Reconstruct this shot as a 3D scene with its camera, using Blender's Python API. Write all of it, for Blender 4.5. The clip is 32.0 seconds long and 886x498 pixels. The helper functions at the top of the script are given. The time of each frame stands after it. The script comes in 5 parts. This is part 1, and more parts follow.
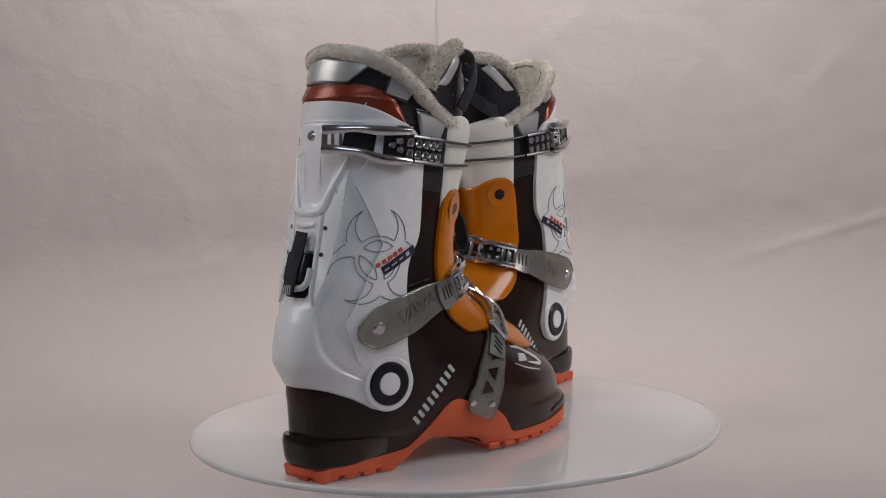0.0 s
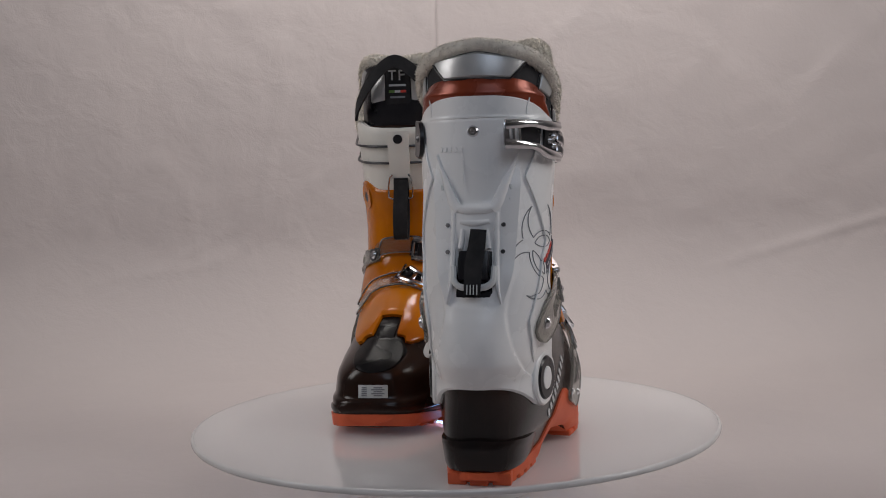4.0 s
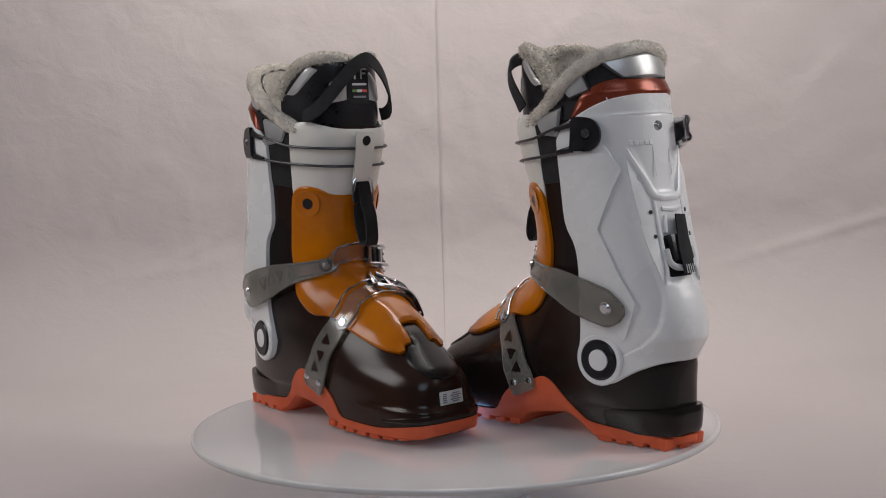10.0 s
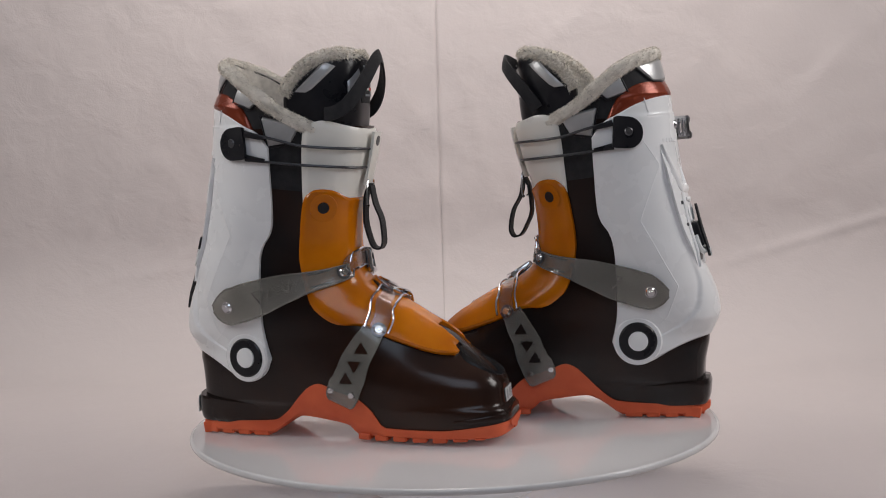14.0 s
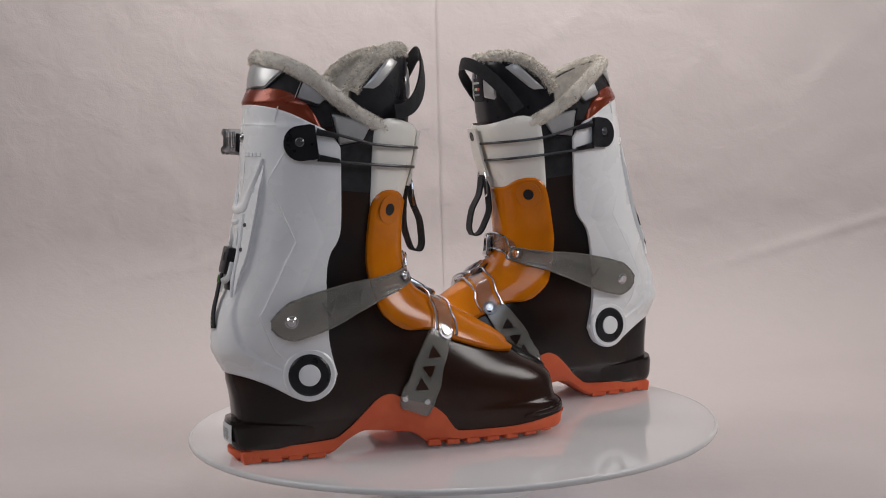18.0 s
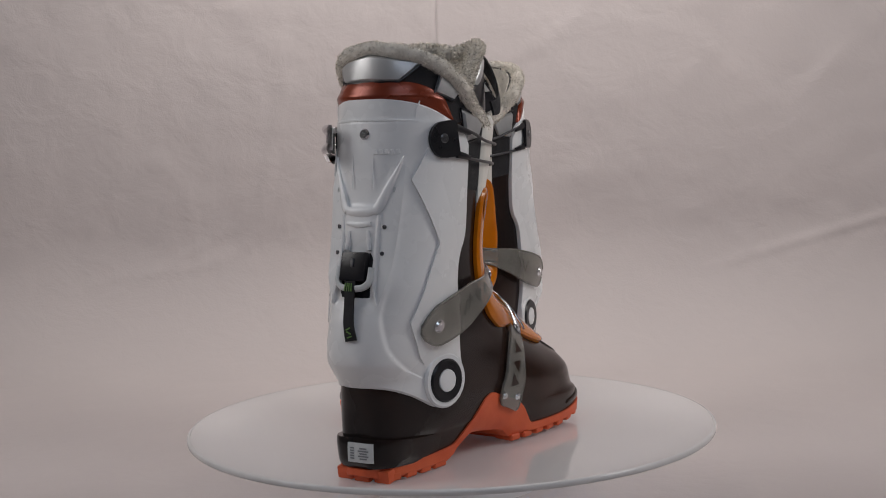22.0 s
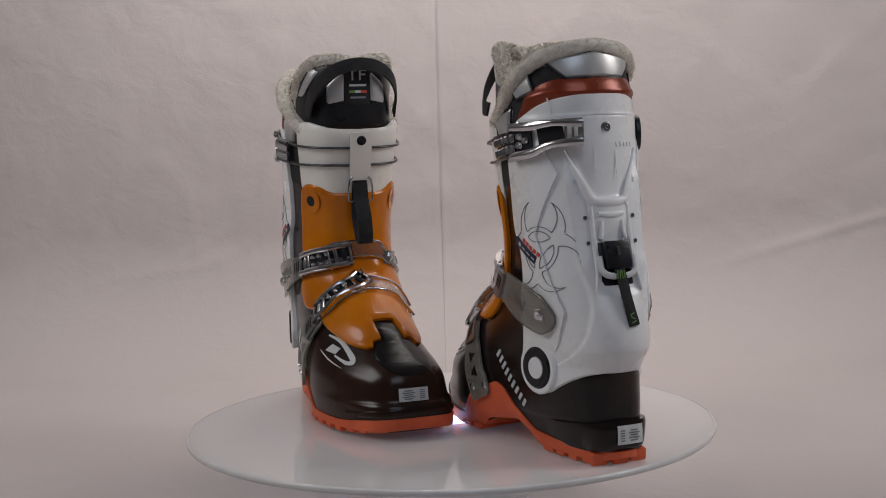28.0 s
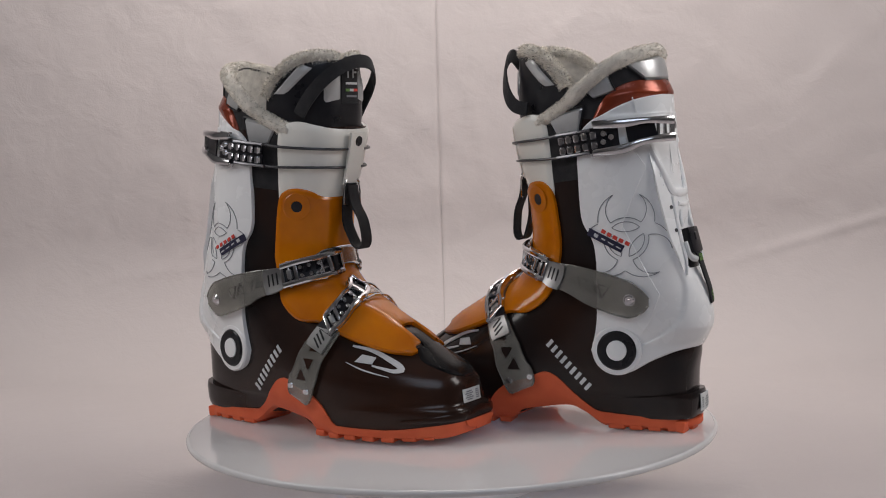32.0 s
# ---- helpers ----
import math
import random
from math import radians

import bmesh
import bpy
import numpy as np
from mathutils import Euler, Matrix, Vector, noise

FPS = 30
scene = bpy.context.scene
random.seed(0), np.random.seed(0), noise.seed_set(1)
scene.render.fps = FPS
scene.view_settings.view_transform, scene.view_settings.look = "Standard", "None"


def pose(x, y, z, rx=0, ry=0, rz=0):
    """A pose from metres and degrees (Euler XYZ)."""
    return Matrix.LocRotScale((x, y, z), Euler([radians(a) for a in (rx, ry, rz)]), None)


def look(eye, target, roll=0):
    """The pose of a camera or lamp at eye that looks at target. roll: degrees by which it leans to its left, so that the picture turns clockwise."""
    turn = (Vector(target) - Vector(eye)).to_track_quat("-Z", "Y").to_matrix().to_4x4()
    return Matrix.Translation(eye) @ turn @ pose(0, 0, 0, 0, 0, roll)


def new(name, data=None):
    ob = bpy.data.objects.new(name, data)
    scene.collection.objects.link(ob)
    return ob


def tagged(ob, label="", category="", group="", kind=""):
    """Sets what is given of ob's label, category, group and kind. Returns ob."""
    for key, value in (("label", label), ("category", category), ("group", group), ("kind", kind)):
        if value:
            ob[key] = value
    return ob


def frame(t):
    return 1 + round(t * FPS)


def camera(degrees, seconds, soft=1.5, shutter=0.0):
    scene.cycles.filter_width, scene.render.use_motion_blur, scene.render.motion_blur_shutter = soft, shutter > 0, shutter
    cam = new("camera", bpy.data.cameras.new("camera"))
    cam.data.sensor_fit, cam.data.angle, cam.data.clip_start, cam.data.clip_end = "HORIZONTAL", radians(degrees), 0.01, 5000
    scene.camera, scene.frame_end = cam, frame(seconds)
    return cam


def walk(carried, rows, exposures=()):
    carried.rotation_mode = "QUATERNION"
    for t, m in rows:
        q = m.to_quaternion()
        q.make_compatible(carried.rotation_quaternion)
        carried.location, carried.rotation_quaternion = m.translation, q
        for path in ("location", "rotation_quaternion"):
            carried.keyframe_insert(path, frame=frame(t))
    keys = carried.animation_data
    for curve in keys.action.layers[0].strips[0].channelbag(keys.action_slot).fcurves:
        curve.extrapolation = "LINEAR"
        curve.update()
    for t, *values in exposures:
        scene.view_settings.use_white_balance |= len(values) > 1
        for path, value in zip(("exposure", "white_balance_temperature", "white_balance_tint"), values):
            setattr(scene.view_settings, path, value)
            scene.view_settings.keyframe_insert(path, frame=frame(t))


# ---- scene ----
# A pair of ski-touring boots turning on a glossy round plate before a draped white cloth.
cam = camera(36.837, 32.0, soft=1.0)
EYE = Vector((0.0, -1.26548, 0.28115))
AIM = Vector((-0.00375, -0.26962, 0.19036))
walk(cam, [(0.0, look(EYE, AIM, -1.7155)), (32.0, look(EYE, AIM, -1.7155))],
     exposures=[(0.0, 0.23), (1.0, 0.14), (2.0, 0.06), (3.0, 0.05), (6.0, 0.05), (9.0, 0.21), (13.0, 0.46), (17.0, 0.45), (19.0, 0.35), (20.0, 0.28), (21.0, 0.18), (23.0, 0.08), (24.5, 0.03), (28.0, 0.13), (32.0, 0.41)])


def turn_at(t):
    """Degrees by which the plate has turned at t seconds."""
    a = t * 2 * math.pi / 40
    return 8.90468 * t - 0.41873 * math.sin(a) + 2.43489 * (math.cos(a) - 1) + 0.21674 * math.sin(2 * a)


# ---- light ----
world = bpy.data.worlds.new("studio_world")
world.use_nodes = True
scene.world = world
wbg = world.node_tree.nodes["Background"]
wbg.inputs["Color"].default_value = (0.80, 0.86, 1.0, 1)
wbg.inputs["Strength"].default_value = 0.025


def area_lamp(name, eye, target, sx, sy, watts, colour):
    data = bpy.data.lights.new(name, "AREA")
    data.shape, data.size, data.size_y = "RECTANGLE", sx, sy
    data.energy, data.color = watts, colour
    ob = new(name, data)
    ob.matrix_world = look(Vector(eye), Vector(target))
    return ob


area_lamp("lamp_top", (0.05, 0.34, 1.20), (0.05, 0.74, 0.97), 0.80, 0.28, 11.4, (1.0, 0.95, 0.91))
area_lamp("softbox_right", (0.98, -0.16, 0.78), (0.0, -0.05, 0.12), 0.40, 0.50, 3.8, (1.0, 0.96, 0.94))
area_lamp("softbox_left", (-0.94, -0.22, 0.80), (0.0, -0.05, 0.12), 0.45, 0.60, 3.1, (1.0, 0.97, 0.96))
# Unseen cool fill added behind the camera, where no lamp is known.
area_lamp("front_fill", (0.20, -1.50, 1.35), (0.0, -0.1, 0.05), 1.0, 0.9, 4.2, (0.72, 0.83, 1.0))


# ---- materials ----
def mat(name, colour, rough=0.5, metal=0.0, spec=0.5, second=None, scale=40.0, bump=0.0, bump_scale=300.0,
        coat=0.0, transmission=0.0, sheen=0.0, rough_vary=0.1, sss=0.0, stretch=(1, 1, 1)):
    m = bpy.data.materials.new(name)
    m.use_nodes = True
    nt = m.node_tree
    b = nt.nodes["Principled BSDF"]
    tc = nt.nodes.new("ShaderNodeTexCoord")
    mp = nt.nodes.new("ShaderNodeMapping")
    mp.inputs["Scale"].default_value = stretch
    nt.links.new(tc.outputs["Object"], mp.inputs["Vector"])
    n1 = nt.nodes.new("ShaderNodeTexNoise")
    n1.inputs["Scale"].default_value = scale
    n1.inputs["Detail"].default_value = 5
    nt.links.new(mp.outputs["Vector"], n1.inputs["Vector"])
    ramp = nt.nodes.new("ShaderNodeMix")
    ramp.data_type = "RGBA"
    second = second or tuple(c * 0.88 for c in colour)
    ramp.inputs[6].default_value = (*colour, 1)
    ramp.inputs[7].default_value = (*second, 1)
    curve = nt.nodes.new("ShaderNodeMapRange")
    curve.inputs["From Min"].default_value, curve.inputs["From Max"].default_value = 0.35, 0.68
    nt.links.new(n1.outputs["Fac"], curve.inputs["Value"])
    nt.links.new(curve.outputs["Result"], ramp.inputs["Factor"])
    nt.links.new(ramp.outputs[2], b.inputs["Base Color"])
    n2 = nt.nodes.new("ShaderNodeTexNoise")
    n2.inputs["Scale"].default_value = bump_scale
    n2.inputs["Detail"].default_value = 3
    nt.links.new(mp.outputs["Vector"], n2.inputs["Vector"])
    rr = nt.nodes.new("ShaderNodeMapRange")
    rr.inputs["To Min"].default_value, rr.inputs["To Max"].default_value = max(rough - rough_vary, 0.02), rough + rough_vary
    nt.links.new(n1.outputs["Fac"], rr.inputs["Value"])
    nt.links.new(rr.outputs["Result"], b.inputs["Roughness"])
    b.inputs["Metallic"].default_value = metal
    b.inputs["Specular IOR Level"].default_value = spec
    b.inputs["Coat Weight"].default_value = coat
    b.inputs["Coat Roughness"].default_value = 0.08
    b.inputs["Transmission Weight"].default_value = transmission
    b.inputs["Sheen Weight"].default_value = sheen
    b.inputs["Subsurface Weight"].default_value = sss
    b.inputs["Subsurface Radius"].default_value = (0.004, 0.002, 0.001)
    if bump:
        bp = nt.nodes.new("ShaderNodeBump")
        bp.inputs["Strength"].default_value = bump
        bp.inputs["Distance"].default_value = 0.0006
        nt.links.new(n2.outputs["Fac"], bp.inputs["Height"])
        nt.links.new(bp.outputs["Normal"], b.inputs["Normal"])
    return m


M_WHITE = mat("white_plastic", (0.87, 0.87, 0.87), 0.27, second=(0.83, 0.835, 0.84), scale=18, bump=0.05, bump_scale=900)
M_IVORY = mat("ivory_plastic", (0.84, 0.82, 0.76), 0.30, second=(0.80, 0.78, 0.72), scale=25, bump=0.05, bump_scale=900)
M_SHELL = mat("smoked_plastic", (0.0115, 0.0100, 0.0104), 0.19, spec=0.34, second=(0.033, 0.0135, 0.0080), scale=8, bump=0.05, bump_scale=1200, rough_vary=0.05)
M_WELT = mat("black_plastic", (0.0085, 0.008, 0.009), 0.24, spec=0.22, second=(0.015, 0.013, 0.013), scale=30, bump=0.08, bump_scale=1000)
M_SOLE = mat("orange_rubber", (0.76, 0.135, 0.045), 0.55, second=(0.68, 0.105, 0.035), scale=35, bump=0.2, bump_scale=700)
M_ORANGE = mat("orange_plastic", (0.68, 0.205, 0.002), 0.18, spec=0.38, second=(0.38, 0.090, 0.002), scale=9, coat=0.08, sss=0.08)
M_SPOILER = mat("copper_red_plastic", (0.29, 0.050, 0.017), 0.26, 0.30, second=(0.19, 0.032, 0.014), scale=25)
M_BLACK = mat("black_cloth", (0.015, 0.0145, 0.0165), 0.75, spec=0.25, second=(0.028, 0.027, 0.029), scale=120, bump=0.5, bump_scale=1500, sheen=0.05)
M_BLACKP = mat("black_lacquer", (0.009, 0.009, 0.012), 0.30, spec=0.35, second=(0.018, 0.017, 0.02), scale=60)
M_SILVER = mat("silver_cloth", (0.54, 0.54, 0.54), 0.33, 0.42, second=(0.46, 0.46, 0.46), scale=60, bump=0.12, bump_scale=1300)
M_CHROME = mat("chrome", (0.72, 0.72, 0.73), 0.16, 1.0, second=(0.60, 0.60, 0.62), scale=70, rough_vary=0.05)
M_SATIN = mat("satin_steel", (0.36, 0.36, 0.36), 0.34, 1.0, second=(0.28, 0.28, 0.28), scale=70, rough_vary=0.06)
M_STEEL = mat("dark_steel_wire", (0.16, 0.16, 0.17), 0.30, 0.9, scale=90)
M_TOOTH = mat("worn_steel", (0.60, 0.60, 0.62), 0.18, 1.0, scale=90)
M_SEAM = mat("grey_seam", (0.43, 0.395, 0.385), 0.8, scale=90)
M_WIRE = mat("grey_wire", (0.06, 0.06, 0.065), 0.35, 0.5, scale=90)
M_STRAP = mat("smoky_clear_plastic", (0.66, 0.635, 0.58), 0.13, second=(0.46, 0.44, 0.395), scale=34, transmission=0.74, bump=0.1, bump_scale=500)
M_CLEAR = mat("clear_plastic", (0.92, 0.88, 0.82), 0.10, second=(0.90, 0.86, 0.80), scale=30, transmission=0.95, rough_vary=0.03)
M_FUR = mat("grey_pile", (0.84, 0.79, 0.71), 0.95, second=(0.60, 0.555, 0.49), scale=130, sheen=0.4)
M_HAIR = mat("grey_pile_hair", (0.82, 0.77, 0.68), 0.9, second=(0.44, 0.405, 0.35), scale=190, sheen=0.3)


def pile(m, dark, middle, pale):
    """Gives each hair its own shade."""
    nt = m.node_tree
    geo, ramp = nt.nodes.new("ShaderNodeNewGeometry"), nt.nodes.new("ShaderNodeValToRGB")
    nt.links.new(geo.outputs["Random Per Island"], ramp.inputs["Fac"])
    els = ramp.color_ramp.elements
    els[0].position, els[0].color = 0.0, (*dark, 1)
    els[1].position, els[1].color = 1.0, (*pale, 1)
    els.new(0.22).color = (*middle, 1)
    nt.links.new(ramp.outputs["Color"], nt.nodes["Principled BSDF"].inputs["Base Color"])


pile(M_HAIR, (0.14, 0.125, 0.105), (0.70, 0.645, 0.56), (0.95, 0.905, 0.82))
M_LABEL = mat("paper_label", (0.64, 0.66, 0.66), 0.4, second=(0.60, 0.62, 0.62), scale=150)
M_INK = mat("dark_ink", (0.06, 0.065, 0.08), 0.5)
M_GREYINK = mat("grey_ink", (0.22, 0.23, 0.25), 0.45)
M_PRINT = mat("pale_print", (0.62, 0.63, 0.64), 0.4)
M_RED = mat("red_ink", (0.70, 0.07, 0.05), 0.45)
M_NAVY = mat("navy_ink", (0.02, 0.02, 0.05), 0.4)
M_GREEN = mat("green_ink", (0.13, 0.26, 0.06), 0.5)
M_CLOTH = mat("white_cloth", (0.490, 0.439, 0.430), 0.85, second=(0.463, 0.416, 0.410), scale=3.0, bump=0.25, bump_scale=420, sheen=0.1)


def crumple(m, scale, depth, stretch):
    """Adds soft creases of a few centimetres to a cloth."""
    nt = m.node_tree
    b = nt.nodes["Principled BSDF"]
    old = b.inputs["Normal"].links[0].from_node
    tc = nt.nodes.new("ShaderNodeTexCoord")
    mp = nt.nodes.new("ShaderNodeMapping")
    mp.inputs["Scale"].default_value = stretch
    mp.inputs["Rotation"].default_value = (0.3, 0.5, 0.2)
    nt.links.new(tc.outputs["Object"], mp.inputs["Vector"])
    n = nt.nodes.new("ShaderNodeTexNoise")
    n.inputs["Scale"].default_value = scale
    n.inputs["Detail"].default_value = 5
    n.inputs["Roughness"].default_value = 0.55
    n.inputs["Distortion"].default_value = 0.35
    nt.links.new(mp.outputs["Vector"], n.inputs["Vector"])
    bp = nt.nodes.new("ShaderNodeBump")
    bp.inputs["Strength"].default_value = 0.6
    bp.inputs["Distance"].default_value = depth
    nt.links.new(n.outputs["Fac"], bp.inputs["Height"])
    nt.links.new(bp.outputs["Normal"], old.inputs["Normal"])


crumple(M_CLOTH, 17.0, 0.0036, (1.0, 1.0, 1.2))
M_WALL = mat("room_paint", (0.46, 0.45, 0.44), 0.8, scale=4)
M_FLOOR = mat("room_floor", (0.30, 0.27, 0.24), 0.6, scale=5)
M_TABLE = mat("table_wood", (0.35, 0.24, 0.15), 0.5, scale=6, stretch=(1, 8, 1))
M_PLATE = mat("glossy_acrylic", (0.82, 0.81, 0.81), 0.07, second=(0.79, 0.78, 0.78), scale=8, rough_vary=0.02, coat=1.0)
M_RIM = mat("acrylic_edge", (0.74, 0.73, 0.725), 0.16, scale=20, coat=0.2)
M_STAND = mat("dark_stand", (0.03, 0.03, 0.035), 0.4, 0.3)

def milky(m, share):
    """Lets part of the light through a material."""
    nt = m.node_tree
    b, out = nt.nodes["Principled BSDF"], nt.nodes["Material Output"]
    tr = nt.nodes.new("ShaderNodeBsdfTranslucent")
    tr.inputs["Color"].default_value = (0.9, 0.88, 0.87, 1)
    mix = nt.nodes.new("ShaderNodeMixShader")
    mix.inputs["Fac"].default_value = share
    nt.links.new(b.outputs["BSDF"], mix.inputs[1])
    nt.links.new(tr.outputs["BSDF"], mix.inputs[2])
    nt.links.new(mix.outputs["Shader"], out.inputs["Surface"])


milky(M_PLATE, 0.27)
M_GLOW = bpy.data.materials.new("hub_light")
M_GLOW.use_nodes = True
_g = M_GLOW.node_tree.nodes["Principled BSDF"]
_g.inputs["Base Color"].default_value = (0.8, 0.9, 1, 1)
_g.inputs["Emission Color"].default_value = (0.22, 0.52, 1.0, 1)
_g.inputs["Emission Strength"].default_value = 7.0


# ---- mesh helpers ----
def link_mesh(name, bm, material, sharp=35):
    me = bpy.data.meshes.new(name)
    bmesh.ops.recalc_face_normals(bm, faces=bm.faces[:])
    for f in bm.faces:
        f.smooth = True
    bm.to_mesh(me)
    bm.free()
    me.set_sharp_from_angle(angle=radians(sharp))
    me.materials.append(material)
    return new(name, me)


def part(name, bm, material, parent, label="", sharp=35):
    ob = link_mesh(name, bm, material, sharp)
    ob.parent = parent
    if label:
        tagged(ob, label)
    return ob


def block(bm, m, sx, sy, sz, bevel=0.0, seg=2):
    """A bevelled box centred on the pose m."""
    made = bmesh.ops.create_cube(bm, size=1.0, matrix=m @ Matrix.Diagonal((sx, sy, sz, 1)))["verts"]
    if bevel:
        es = list({e for v in made for e in v.link_edges})
        bmesh.ops.bevel(bm, geom=es, offset=bevel, segments=seg, profile=0.6, affect="EDGES")


def cyl(bm, m, r, h, seg=20, r2=None, bevel=0.0):
    """A round post that stands on the pose m along its z."""
    made = bmesh.ops.create_cone(bm, cap_ends=True, segments=seg, radius1=r, radius2=r if r2 is None else r2, depth=h,
                                 matrix=m @ Matrix.Translation((0, 0, h / 2)))["verts"]
    if bevel:
        es = [e for e in {e for v in made for e in v.link_edges}
              if all(len(f.verts) > 4 for f in e.link_faces) or any(len(f.verts) > 4 for f in e.link_faces)]
        bmesh.ops.bevel(bm, geom=es, offset=bevel, segments=2, profile=0.6, affect="EDGES")


def ring(bm, m, r_in, r_out, h, seg=32, bev=0.8):
    """A flat ring lying on the pose m."""
    prof = [(r_in, 0), (r_in, h - bev), (r_in + bev, h), (r_out - bev, h), (r_out, h - bev), (r_out, 0)]
    rows = []
    for i in range(seg):
        a = 2 * math.pi * i / seg
        rows.append([bm.verts.new(m @ Vector((r * math.cos(a), r * math.sin(a), z))) for r, z in prof])
    for i in range(seg):
        a, b = rows[i], rows[(i + 1) % seg]
        for k in range(len(prof)):
            k2 = (k + 1) % len(prof)
            bm.faces.new((a[k], b[k], b[k2], a[k2]))


def tube(bm, pts, r, closed=False, seg=6, flat=1.0):
    """A round wire through the points."""
    pts = [Vector(p) for p in pts]
    n = len(pts)
    rows = []
    up = None
    for i, p in enumerate(pts):
        a = pts[(i - 1) % n] if closed or i > 0 else p
        b = pts[(i + 1) % n] if closed or i < n - 1 else p
        t = (b - a).normalized()
        if up is None:
            up = t.orthogonal().normalized()
        up = (up - t * up.dot(t)).normalized()
        w = t.cross(up)
        rr = r[i] if isinstance(r, (list, tuple)) else r
        rows.append([bm.verts.new(p + (up * math.cos(2 * math.pi * k / seg) + w * math.sin(2 * math.pi * k / seg) * flat) * rr) for k in range(seg)])
    for i in range(n if closed else n - 1):
        a, b = rows[i], rows[(i + 1) % n]
        for k in range(seg):
            bm.faces.new((a[k], a[(k + 1) % seg], b[(k + 1) % seg], b[k]))
    if not closed:
        bm.faces.new(rows[0][::-1])
        bm.faces.new(rows[-1])


def sheet(bm, outer, inner):
    """A closed solid between two equal grids of points."""
    na, nb = len(outer), len(outer[0])
    o = [[bm.verts.new(p) for p in row] for row in outer]
    i_ = [[bm.verts.new(p) for p in row] for row in inner]
    for a in range(na - 1):
        for b in range(nb - 1):
            bm.faces.new((o[a][b], o[a][b + 1], o[a + 1][b + 1], o[a + 1][b]))
            bm.faces.new((i_[a][b], i_[a + 1][b], i_[a + 1][b + 1], i_[a][b + 1]))
    edge = [(a, 0) for a in range(na)] + [(na - 1, b) for b in range(1, nb)] + [(a, nb - 1) for a in range(na - 2, -1, -1)] + [(0, b) for b in range(nb - 2, 0, -1)]
    for k in range(len(edge)):
        (a, b), (c, d) = edge[k], edge[(k + 1) % len(edge)]
        bm.faces.new((o[a][b], i_[a][b], i_[c][d], o[c][d]))


def pchip(xs, ys):
    """A smooth curve through the points that never overshoots."""
    xs, ys = np.asarray(xs, float), np.asarray(ys, float)
    h, d = np.diff(xs), np.diff(ys) / np.diff(xs)
    m = np.zeros(len(xs))
    for k in range(1, len(xs) - 1):
        if d[k - 1] * d[k] > 0:
            w1, w2 = 2 * h[k] + h[k - 1], h[k] + 2 * h[k - 1]
            m[k] = (w1 + w2) / (w1 / d[k - 1] + w2 / d[k])
    m[0], m[-1] = d[0], d[-1]

    def value(x):
        x = np.clip(x, xs[0], xs[-1])
        k = np.clip(np.searchsorted(xs, x, side="right") - 1, 0, len(h) - 1)
        s = (x - xs[k]) / h[k]
        return ((1 + 2 * s) * (1 - s) ** 2 * ys[k] + s * (1 - s) ** 2 * h[k] * m[k]
                + s * s * (3 - 2 * s) * ys[k + 1] + s * s * (s - 1) * h[k] * m[k + 1])
    return value


def smooth_path(pts, n):
    """n points along a smooth curve through the rows of numbers in pts."""
    pts = np.asarray(pts, float)
    d = np.r_[0, np.cumsum(np.sqrt((np.diff(pts[:, :2], axis=0) * [[100, 1]]) ** 2).sum(1) + 1e-6)]
    t = np.linspace(0, d[-1], n)
    return np.stack([pchip(d, pts[:, k])(t) for k in range(pts.shape[1])], 1)


